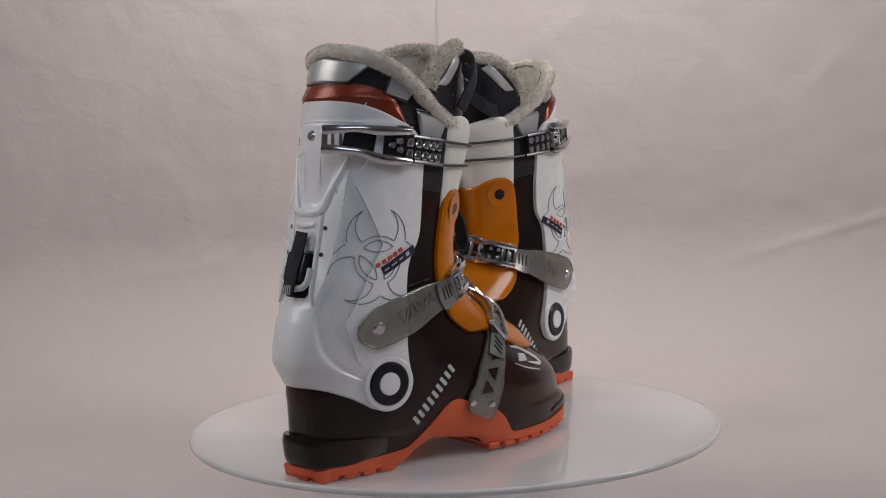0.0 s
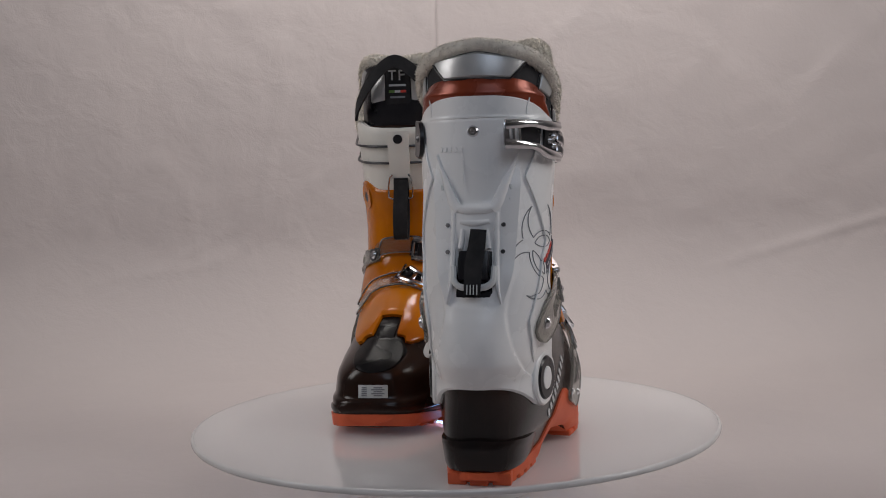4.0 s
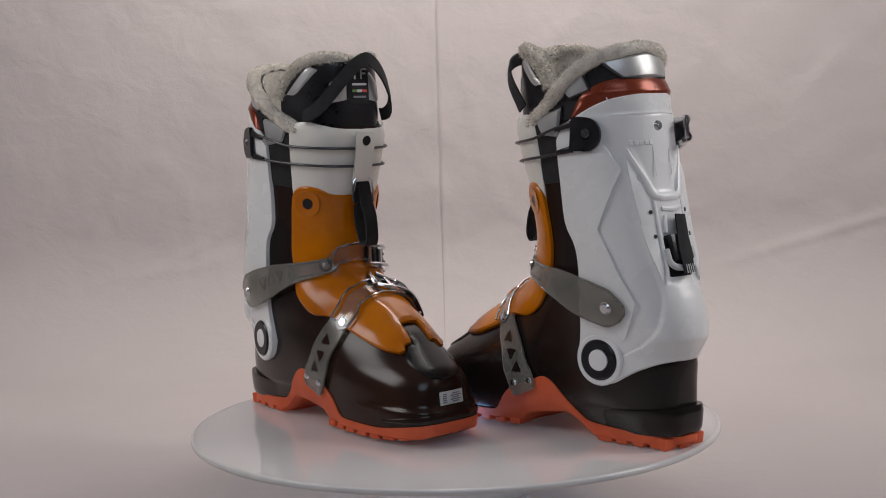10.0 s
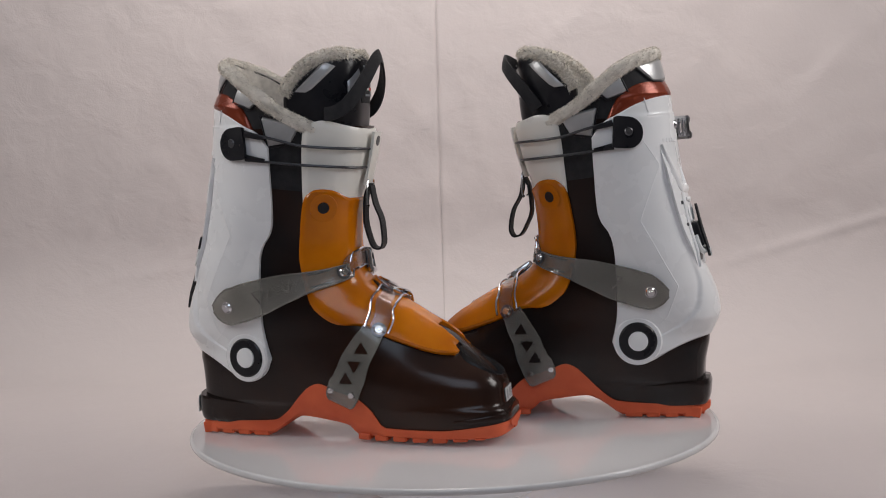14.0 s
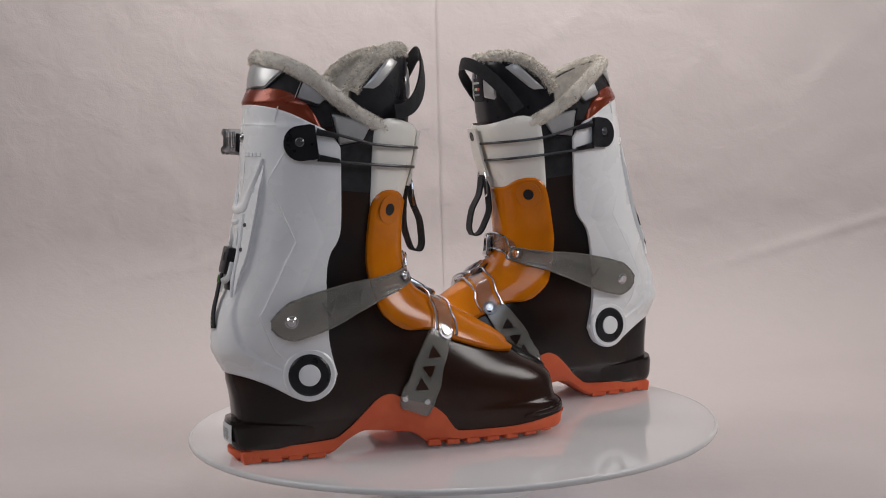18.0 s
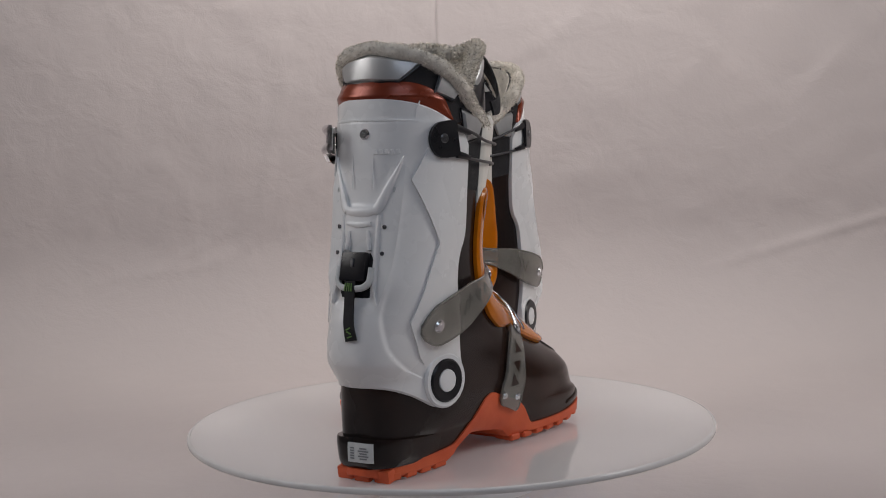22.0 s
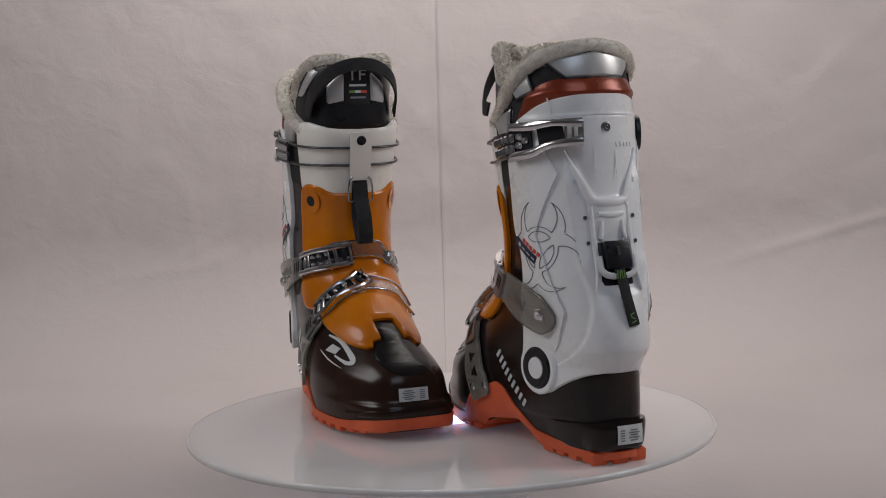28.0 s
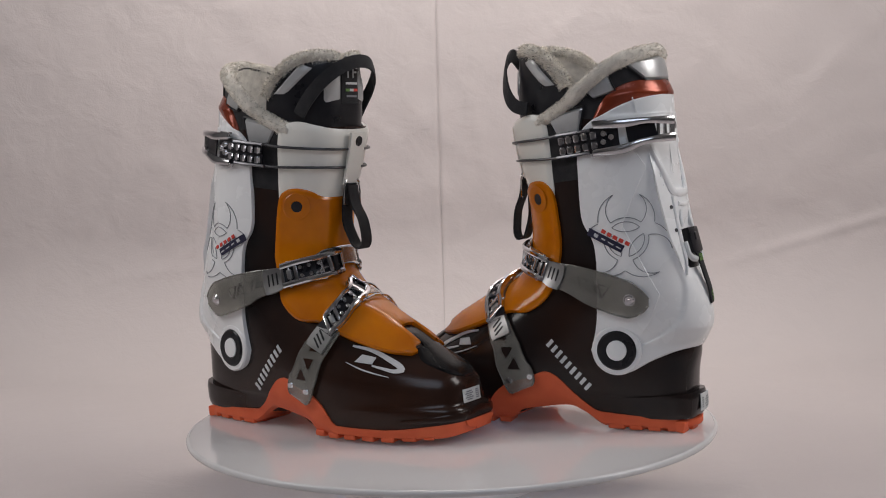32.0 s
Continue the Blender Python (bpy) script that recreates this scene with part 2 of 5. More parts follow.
# ---- the place ----
def build_backdrop():
    """A white cloth sweep with soft folds and one hanging seam."""
    prof = []
    for y in np.linspace(-1.7, 0.54, 66):
        prof.append((y, -0.062))
    for a in np.linspace(0, math.pi / 2, 50)[1:]:
        prof.append((0.54 + 0.20 * math.sin(a), 0.138 - 0.20 * math.cos(a)))
    for z in np.linspace(0.138, 1.75, 126)[1:]:
        prof.append((0.74, z))
    xs = np.r_[np.linspace(-1.6, -0.02, 170), np.linspace(-0.016, 0.0, 9), np.linspace(0.004, 1.6, 170)]
    bm = bmesh.new()
    rows = []
    def folded(x, y, z):
        """A point of the sweep with its folds and creases."""
        s = min(1.0, max(0.0, (y - 0.15) / 0.45))
        w = 0.0026 * noise.noise(Vector((x * 1.5 + z * 0.9, z * 1.6, 0.3 + y)))
        w += 0.0018 * noise.noise(Vector((x * 3.6 - z * 2.0, z * 4.0 + y * 2, 5.3)))
        w += 0.0014 * noise.noise(Vector((x * 11 + z * 7, z * 10 - x * 6 + y * 9, 9.1)))
        w += 0.0010 * noise.noise(Vector((x * 34, z * 30 + y * 25, 3.7)))
        for sx, sz, off in ((2.1, 2.9, 2.2), (-1.7, 3.3, 7.4), (4.4, 3.0, 12.1)):
            ridge = noise.noise(Vector((x * sx + z * 2.2, y * 1.5 - z * sz + x * 1.1, off)))
            w += 0.0015 * max(0.0, 1 - abs(ridge) * 16) ** 2
        away = (z - 0.0575 - 0.262 * (x - 0.382)) / 0.006
        w += 0.0030 * math.exp(-away * away) * min(1.0, max(0.0, (x - 0.36) * 9))
        u = min(1.0, max(0.0, (z + 0.062) / 0.24))
        u = u * u * (3 - 2 * u)
        return Vector((x, y - w * s * u, z + w * (1 - s) * 0.25))

    for y, z in prof:
        row = []
        for x in xs:
            seam = 0.0016 * math.exp(-((x + 0.008) / 0.0022) ** 2) * min(1.0, max(0.0, z * 5))
            row.append(bm.verts.new(folded(x, y, z) + Vector((0, seam, 0))))
        rows.append(row)
    for a, b in zip(rows, rows[1:]):
        for k in range(len(xs) - 1):
            bm.faces.new((a[k], a[k + 1], b[k + 1], b[k]))
    ob = link_mesh("backdrop", bm, M_CLOTH, 180)
    sol = ob.modifiers.new("thickness", "SOLIDIFY")
    sol.thickness, sol.offset = 0.0015, -1
    tagged(ob, "creased white cloth sweep hung behind the turntable", "backdrop", kind="structure")
    # Added strand that draws the seam's grey line just before the cloth.
    bm = bmesh.new()
    tube(bm, [folded(-0.008, 0.54 + 0.20 * math.sqrt(1 - (max(0.0, 0.138 - z) / 0.20) ** 2), z) + Vector((0, -0.0021, 0.0006)) for z in np.linspace(-0.0612, 1.70, 116)], 0.00034, seg=6)
    tagged(link_mesh("seam_line", bm, M_SEAM), "thin grey line drawn down the seam of the white cloth", "thread")


def build_room():
    def slab(name, m, sx, sy, sz, material, label, cat):
        bm = bmesh.new()
        block(bm, m, sx, sy, sz)
        tagged(link_mesh(name, bm, material), label, cat, kind="structure")
    slab("floor", pose(0, 0, -0.87), 5.0, 5.4, 0.1, M_FLOOR, "plain brown studio floor", "floor")
    slab("ceiling", pose(0, 0, 1.98), 5.0, 5.4, 0.1, M_WALL, "plain pale studio ceiling", "ceiling")
    slab("wall_north", pose(0, 2.65, 0.555), 5.0, 0.1, 2.75, M_WALL, "plain pale studio wall", "wall")
    slab("wall_south", pose(0, -2.65, 0.555), 5.0, 0.1, 2.75, M_WALL, "plain pale studio wall", "wall")
    slab("wall_east", pose(2.45, 0, 0.555), 0.1, 5.2, 2.75, M_WALL, "plain pale studio wall", "wall")
    slab("wall_west", pose(-2.45, 0, 0.555), 0.1, 5.2, 2.75, M_WALL, "plain pale studio wall", "wall")
    table = tagged(new("table"), "plain wooden table under the white cloth", "table")
    table.location = (0, -0.45, -0.82)
    bm = bmesh.new()
    block(bm, pose(0, 0, 0.732), 3.1, 2.5, 0.035, 0.004)
    part("tabletop", bm, M_TABLE, table)
    for x in (-1.45, 1.45):
        for y in (-1.15, 1.15):
            bm = bmesh.new()
            block(bm, pose(x, y, 0.357), 0.06, 0.06, 0.714, 0.003)
            part("leg", bm, M_TABLE, table)


def lathe(bm, prof, seg=128, ox=0.0, oy=0.0):
    rows = []
    for i in range(seg):
        a = 2 * math.pi * i / seg
        rows.append([bm.verts.new((ox * (r > 0.02) + r * math.cos(a), oy * (r > 0.02) + r * math.sin(a), z)) for r, z in prof])
    for i in range(seg):
        a, b = rows[i], rows[(i + 1) % seg]
        for k in range(len(prof) - 1):
            bm.faces.new((a[k], b[k], b[k + 1], a[k + 1]))
    return rows


def build_turntable():
    plate = tagged(new("turntable_plate"), "round glossy milky acrylic turntable plate", "turntable")
    bm = bmesh.new()
    rows = lathe(bm, [(0.017, -0.0055), (0.2486, -0.0055), (0.2486, 0.0), (0.12, 0.0), (0.017, 0.0)], 160, 0.0014, -0.0020)
    for i in range(len(rows)):
        a, b = rows[i], rows[(i + 1) % len(rows)]
        bm.faces.new((a[-1], b[-1], b[0], a[0]))
    disc = part("disc", bm, M_PLATE, plate)
    disc.visible_shadow = False  # milky pane that lets the light through
    bm = bmesh.new()
    rows = lathe(bm, [(0.2487, -0.0055), (0.2508, -0.0052), (0.2516, -0.0040), (0.2518, -0.0028), (0.2515, -0.0012), (0.2506, -0.0003), (0.2487, 0.0001)], 160, 0.0014, -0.0020)
    for i in range(len(rows)):
        a, b = rows[i], rows[(i + 1) % len(rows)]
        bm.faces.new((a[-1], b[-1], b[0], a[0]))
    part("rim", bm, M_RIM, plate, "polished pale edge of the plate")
    bm = bmesh.new()
    lathe(bm, [(0.0166, -0.005), (0.0166, 0.0003), (0.0160, 0.0008), (0.012, 0.0011), (0.005, 0.0012), (0.0004, 0.0012)], 40)
    part("hub_light", bm, M_GLOW, plate, "small glowing bluish-white light in the hub")
    base = tagged(new("turntable_stand"), "pale round stand with a dark spindle under the plate", "stand")
    base.location = (0, 0, -0.0615)
    bm = bmesh.new()
    cyl(bm, pose(0, 0, 0), 0.085, 0.012, 48, bevel=0.002)
    part("base", bm, M_PLATE, base)
    bm = bmesh.new()
    cyl(bm, pose(0, 0, 0.012), 0.011, 0.0438, 32)
    part("spindle", bm, M_STAND, base)
    return plate


build_backdrop()
build_room()
turntable = build_turntable()

# ---- the boots ----
# Boot space: x to the toe, y to the outer side, z up, in units of U metres, from the point under the ankle pivots.
U = 0.9434e-3
# height, back, front, half-widths at heel, ankle, ball and toe, squareness
SECT = np.array([
    (6, -59, 246.5, 31, 36, 53, 46, 4.5), (12, -61, 253.5, 33, 38, 57, 50, 4.5), (22, -63, 255.5, 33.5, 41, 59, 51, 4.4),
    (33, -63, 254.5, 34.5, 44, 60, 51, 4.2), (37, -61.5, 250, 36, 46, 60, 50, 4.0), (55, -62.5, 248, 39, 49, 60, 49, 3.5),
    (66, -64.5, 241, 41, 50, 59, 47, 3.0), (76, -66.5, 227, 42, 50, 57, 45, 2.7), (88, -67, 209, 42, 50, 55, 42, 2.45),
    (100, -67, 192, 43, 50, 53, 40, 2.4)])
SECT2 = np.array([
    (112, -68, 171, 44, 50, 52, 38, 2.4), (124, -68, 150, 45, 50, 51, 38, 2.4), (136, -67, 125, 45, 50, 50, 38, 2.5),
    (150, -64, 107, 46, 50, 48, 38, 2.5), (165, -61, 99, 46, 50, 47, 38, 2.5), (190, -54.5, 97, 47, 51, 47, 38, 2.25),
    (215, -49, 98, 48, 52, 48, 40, 2.25), (240, -44.5, 103, 50, 53, 49, 42, 2.25), (265, -41, 110, 51, 55, 50, 44, 2.25),
    (295, -38, 116, 53, 56, 52, 46, 2.25), (325, -36, 119, 54, 57, 53, 47, 2.25), (350, -31, 119, 54, 57, 53, 46, 2.25),
    (385, -24, 117, 50, 54, 50, 42, 2.25)])
SECT = np.vstack([SECT, SECT2])
SQUARE = pchip([0, 100, 112, 124, 136, 150, 300, 330, 390], [1, 1, 1, 1.08, 1.2, 1.4, 1.5, 1.4, 1.2])  # how much squarer the front is
CURVES = [pchip(SECT[:, 0], SECT[:, k]) for k in range(1, 8)]
MIDLINE = pchip([-80, 0, 60, 120, 180, 220, 262], [0, 0, 2, 4, -1, -7, -12])
FADE = pchip([0, 90, 150, 400], [1, 1, 0, 0])
CACHE = {}


def section(z):
    """Half the outline at height z: arc share, x, half-width, length."""
    key = round(float(z) * 4)
    if key not in CACHE:
        z = key / 4
        xb, xf, wh, wm, wf, wt, n = [float(c(z)) for c in CURVES]
        f = np.linspace(0, math.pi, 241)
        f = f - 0.5 * np.sin(2 * f) * (0.55 if n > 2.8 else 0.2)
        c, s = np.cos(f), np.sin(f)
        e = np.where(c > 0, n, n * float(SQUARE(z)))
        u = 0.5 - 0.5 * np.sign(c) * np.abs(c) ** (2 / e)
        w = pchip([0, 0.3, 0.68, 1], [wh, wm, wf, wt])(u) * np.abs(s) ** (2 / e)
        w[0] = w[-1] = 0
        x = xb + u * (xf - xb)
        d = np.r_[0, np.cumsum(np.hypot(np.diff(x), np.diff(w)))]
        CACHE[key] = (d / d[-1], x, w, d[-1])
    return CACHE[key]


def point(q, z):
    """A point of the boot's body: q runs from 0 at the back to 1 at the front along the outer side, and on to 2 along the inner."""
    q = (q + 1) % 2 - 1
    a, x, w, _ = section(z)
    px, pw = np.interp(abs(q), a, x), np.interp(abs(q), a, w)
    return Vector((px, MIDLINE(px) * FADE(z) + math.copysign(pw, q), z))


def normal(q, z):
    h = 0.006
    a = point(q + h, z) - point(q - h, z)
    b = point(q, min(z + 2, 384)) - point(q, max(z - 2, 6))
    n = b.cross(a)
    return n.normalized() if n.length > 1e-9 else Vector((1, 0, 0))


def on(q, z, off=0.0):
    return point(q, z) + normal(q, z) * off


def at(x, z, side=1):
    """The q of the point at x on the outer (1) or inner (-1) side."""
    a, xs, _, _ = section(z)
    q = float(np.interp(x, xs, a))
    return q if side > 0 else 2 - q


def half(x, z):
    a, xs, w, _ = section(z)
    return float(np.interp(x, xs, w))


def mount(q, z, off=0.0, spin=0.0):
    """A pose on the body: its x along the girth towards the toe, y up, z outwards."""
    n = normal(q, z)
    t = (point(q + 0.006, z) - point(q - 0.006, z)).normalized()
    if (q % 2) > 1:
        t = -t
    t = (t - n * t.dot(n)).normalized()
    if (q % 2) > 1:
        up = t.cross(n) * -1
        up = Vector(up)
        m = Matrix((t, -up if up.z < 0 else up, n)).transposed().to_4x4()
    else:
        up = n.cross(t)
        m = Matrix((t, up if up.z > 0 else -up, n)).transposed().to_4x4()
    return Matrix.Translation(on(q, z, off)) @ m @ pose(0, 0, 0, 0, 0, spin)


def coons(left, right, bottom, top, na, nb):
    """A grid of (q, z) between four lines: left and right run upwards, bottom and top from left to right."""
    def even(p, n):
        p = np.asarray(p, float)
        d = np.r_[0, np.cumsum(np.hypot(np.diff(p[:, 0]) * 160, np.diff(p[:, 1])) + 1e-9)]
        t = np.linspace(0, d[-1], n)
        return np.stack([np.interp(t, d, p[:, 0]), np.interp(t, d, p[:, 1])], 1)
    L, R, B, T = even(left, na), even(right, na), even(bottom, nb), even(top, nb)
    g = np.zeros((na, nb, 2))
    for i in range(na):
        v = i / (na - 1)
        for j in range(nb):
            u = j / (nb - 1)
            g[i, j] = ((1 - u) * L[i] + u * R[i] + (1 - v) * B[j] + v * T[j]
                       - (1 - u) * (1 - v) * L[0] - u * (1 - v) * R[0] - (1 - u) * v * L[-1] - u * v * R[-1])
    return g


def panel(bm, grid, off, base=0.0, mirror=False, centre=0.0, round_=0.35, bulge=0.0, extra=None):
    """A plate of the boot over a (q, z) grid; mirrored it wraps both sides of the centre line in the grid's first column."""
    na, nb, _ = grid.shape
    cols = list(range(nb)) if not mirror else list(range(nb - 1, 0, -1)) + list(range(nb))
    signs = [1] * nb if not mirror else [-1] * (nb - 1) + [1] * nb
    outer, inner = [], []
    for i in range(na):
        ro, ri = [], []
        for j, s in zip(cols, signs):
            q, z = grid[i, j]
            if s < 0:
                q = 2 * centre - q
            edge = i in (0, na - 1) or j == nb - 1 or (j == 0 and not mirror)
            p, n = point(q, z), normal(q, z)
            ro.append(p + n * ((off - (off - base) * round_ if edge else off) + bulge * math.sin(math.pi * i / (na - 1)) + (extra(q, z) if extra else 0.0)))
            ri.append(p + n * base)
        outer.append(ro)
        inner.append(ri)
    sheet(bm, outer, inner)


SPINE = pchip([80, 88, 100, 120, 140, 155, 175, 205, 240, 262, 272], [0.235, 0.185, 0.135, 0.105, 0.108, 0.125, 0.158, 0.182, 0.184, 0.168, 0.160])
SPINE_H = pchip([80, 88, 105, 135, 152, 170, 200, 330], [0, 0.5, 0.9, 0.9, 0.6, 0.2, 0, 0])
HOLLOW = pchip([78, 84, 92, 105, 118, 135, 150, 165, 190, 330], [-3.2, -2.0, 2.0, 6.6, 5.4, 1.6, -1.0, -1.2, 0, 0])
VEE = pchip([226, 232, 236, 278, 286], [0.058, 0.068, 0.076, 0.140, 0.150])
VEE_H = pchip([226, 231, 234, 238, 270, 284, 300], [0, 0, 2.4, 2.8, 0.8, 0, 0])


def step(t, w):
    t = min(max(t / w * 0.5 + 0.5, 0.0), 1.0)
    return t * t * (3 - 2 * t)


def cuff_relief(q, z):
    """How far the cuff's skin stands off its smooth form: a proud spine with a V-shaped hollow, a full heel, a set-in rim."""
    a = abs((q + 1) % 2 - 1)
    ln = section(z)[3]
    d = (a - float(SPINE(z))) * ln
    out = step(d, 2.4)
    h = float(SPINE_H(z))
    r = h * (0.3 * (1 - out) - out * 2.8 * math.exp(-max(d, 0) / 15))
    r += float(HOLLOW(z)) * (1 - step((a - 0.15) * ln, 34))
    r -= float(VEE_H(z)) * (1 - step((a - float(VEE(z))) * ln, 2.6))
    well = (1 - step((a - 0.085) * ln, 3.0)) * step(z - 152, 4) * (1 - step(z - 205, 10))
    r = r * (1 - well) - 3.3 * well
    return max(r, -3.3) - 1.1 * step(z - 305, 2.0)


def tilted(bm, left, right, na, nb, rise):
    """A facet of the cuff between two (q, z) lines that run upwards; rise(u, v) is its height over the cuff's skin."""
    g = coons(left, right, [left[0], right[0]], [left[-1], right[-1]], na, nb)
    outer, inner = [], []
    for i in range(na):
        ro, ri = [], []
        for j in range(nb):
            q, z = g[i, j]
            p, n, h = point(q, z), normal(q, z), 4.2 + cuff_relief(q, z)
            ro.append(p + n * (h + rise(j / (nb - 1), i / (na - 1))))
            ri.append(p + n * (h - 2.2))
        outer.append(ro)
        inner.append(ri)
    sheet(bm, outer, inner)


def dense(pts, n):
    """n even points along a line with sharp corners."""
    p = np.asarray(pts, float)
    d = np.r_[0, np.cumsum(np.hypot(np.diff(p[:, 0]), np.diff(p[:, 1])))]
    t = np.linspace(0, d[-1], n)
    return [(float(np.interp(k, d, p[:, 0])), float(np.interp(k, d, p[:, 1]))) for k in t]


def soften(pts, rounds=2):
    """Cuts the corners of a line, keeping its ends."""
    pts = [np.asarray(p, float) for p in pts]
    for _ in range(rounds):
        out = [pts[0]]
        for a, b in zip(pts, pts[1:]):
            out += [a * 0.75 + b * 0.25, a * 0.25 + b * 0.75]
        out.append(pts[-1])
        pts = out
    return pts


def xz(pts, side=1, rounds=2):
    """Side-view (x, z) points as (q, z), with softened corners."""
    return [(at(x, z, side), z) for x, z in soften(pts, rounds)]


def aside(path, i, w):
    """The (q, z) that lies w to one side of the i-th point of a (q, z) path, square to it on the body."""
    n = len(path)
    a, b = path[max(i - 1, 0)], path[min(i + 1, n - 1)]
    q, z = float(path[i][0]), float(path[i][1])
    t = (point(b[0], b[1]) - point(a[0], a[1])).normalized()
    d = t.cross(normal(q, z))
    pq = (point(q + 0.004, z) - point(q - 0.004, z)) / 0.008
    pz = (point(q, z + 1) - point(q, z - 1)) / 2
    sol = np.linalg.lstsq(np.array([pq, pz]).T, np.array(d), rcond=None)[0]
    return q + float(sol[0]) * w, z + float(sol[1]) * w


def across(y, z):
    """The q at which the front of the body is y wide to the outer side at height z."""
    a, _, w, _ = section(z)
    k = int(np.argmax(w))
    return float(np.interp(-y, -w[k:], a[k:]))


def ribbon(bm, pts, off, thick, n=40, k=5, crown=0.0, rise=0.0):
    """A strap along (q, z, half-width) points on the body."""
    path = smooth_path(pts, n)
    outer, inner = [], []
    for i in range(n):
        qe, ze = aside(path, i, path[i, 2])
        ro, ri = [], []
        for j in range(k):
            e = -1 + 2 * j / (k - 1)
            q, z = path[i, 0] + (qe - path[i, 0]) * e, path[i, 1] + (ze - path[i, 1]) * e
            lift = off + rise * (1 - i / (n - 1)) ** 1.5
            ro.append(on(q, z, lift + thick + crown * (1 - e * e)))
            ri.append(on(q, z, lift))
        outer.append(ro)
        inner.append(ri)
    sheet(bm, outer, inner)


def thread(bm, pts, off, r, n=40, seg=6):
    """A wire along (q, z) points on the body."""
    tube(bm, [on(q, z, off) for q, z in smooth_path([(p[0], p[1]) for p in pts], n)], r, seg=seg)


def prism(bm, m, pts, h):
    """A flat plate with the outline pts, standing h high on the pose m."""
    lo = [bm.verts.new(m @ Vector((x, y, 0))) for x, y in pts]
    hi = [bm.verts.new(m @ Vector((x, y, h))) for x, y in pts]
    bm.faces.new(lo[::-1])
    bm.faces.new(hi)
    for i in range(len(pts)):
        j = (i + 1) % len(pts)
        bm.faces.new((lo[i], lo[j], hi[j], hi[i]))


def hairs(bm, spots, length, rng, width=0.55):
    """Short curved blades of pile from (place, direction) spots."""
    for p, d in spots:
        d = (d + Vector((rng.uniform(-1, 1), rng.uniform(-1, 1), rng.uniform(-1, 1))) * 0.75).normalized()
        ln = length * rng.uniform(0.6, 1.25)
        s = d.orthogonal().normalized()
        s = (Matrix.Rotation(rng.uniform(0, 6.28), 3, d) @ s) * width
        bend = Vector((rng.uniform(-1, 1), rng.uniform(-1, 1), rng.uniform(-1, 0.5))) * ln * 0.35
        v = [bm.verts.new(x) for x in (p - s, p + s, p + d * ln * 0.6 + s * 0.7 + bend * 0.4, p + d * ln * 0.6 - s * 0.7 + bend * 0.4, p + d * ln + bend)]
        bm.faces.new((v[0], v[1], v[2], v[3]))
        bm.faces.new((v[3], v[2], v[4]))


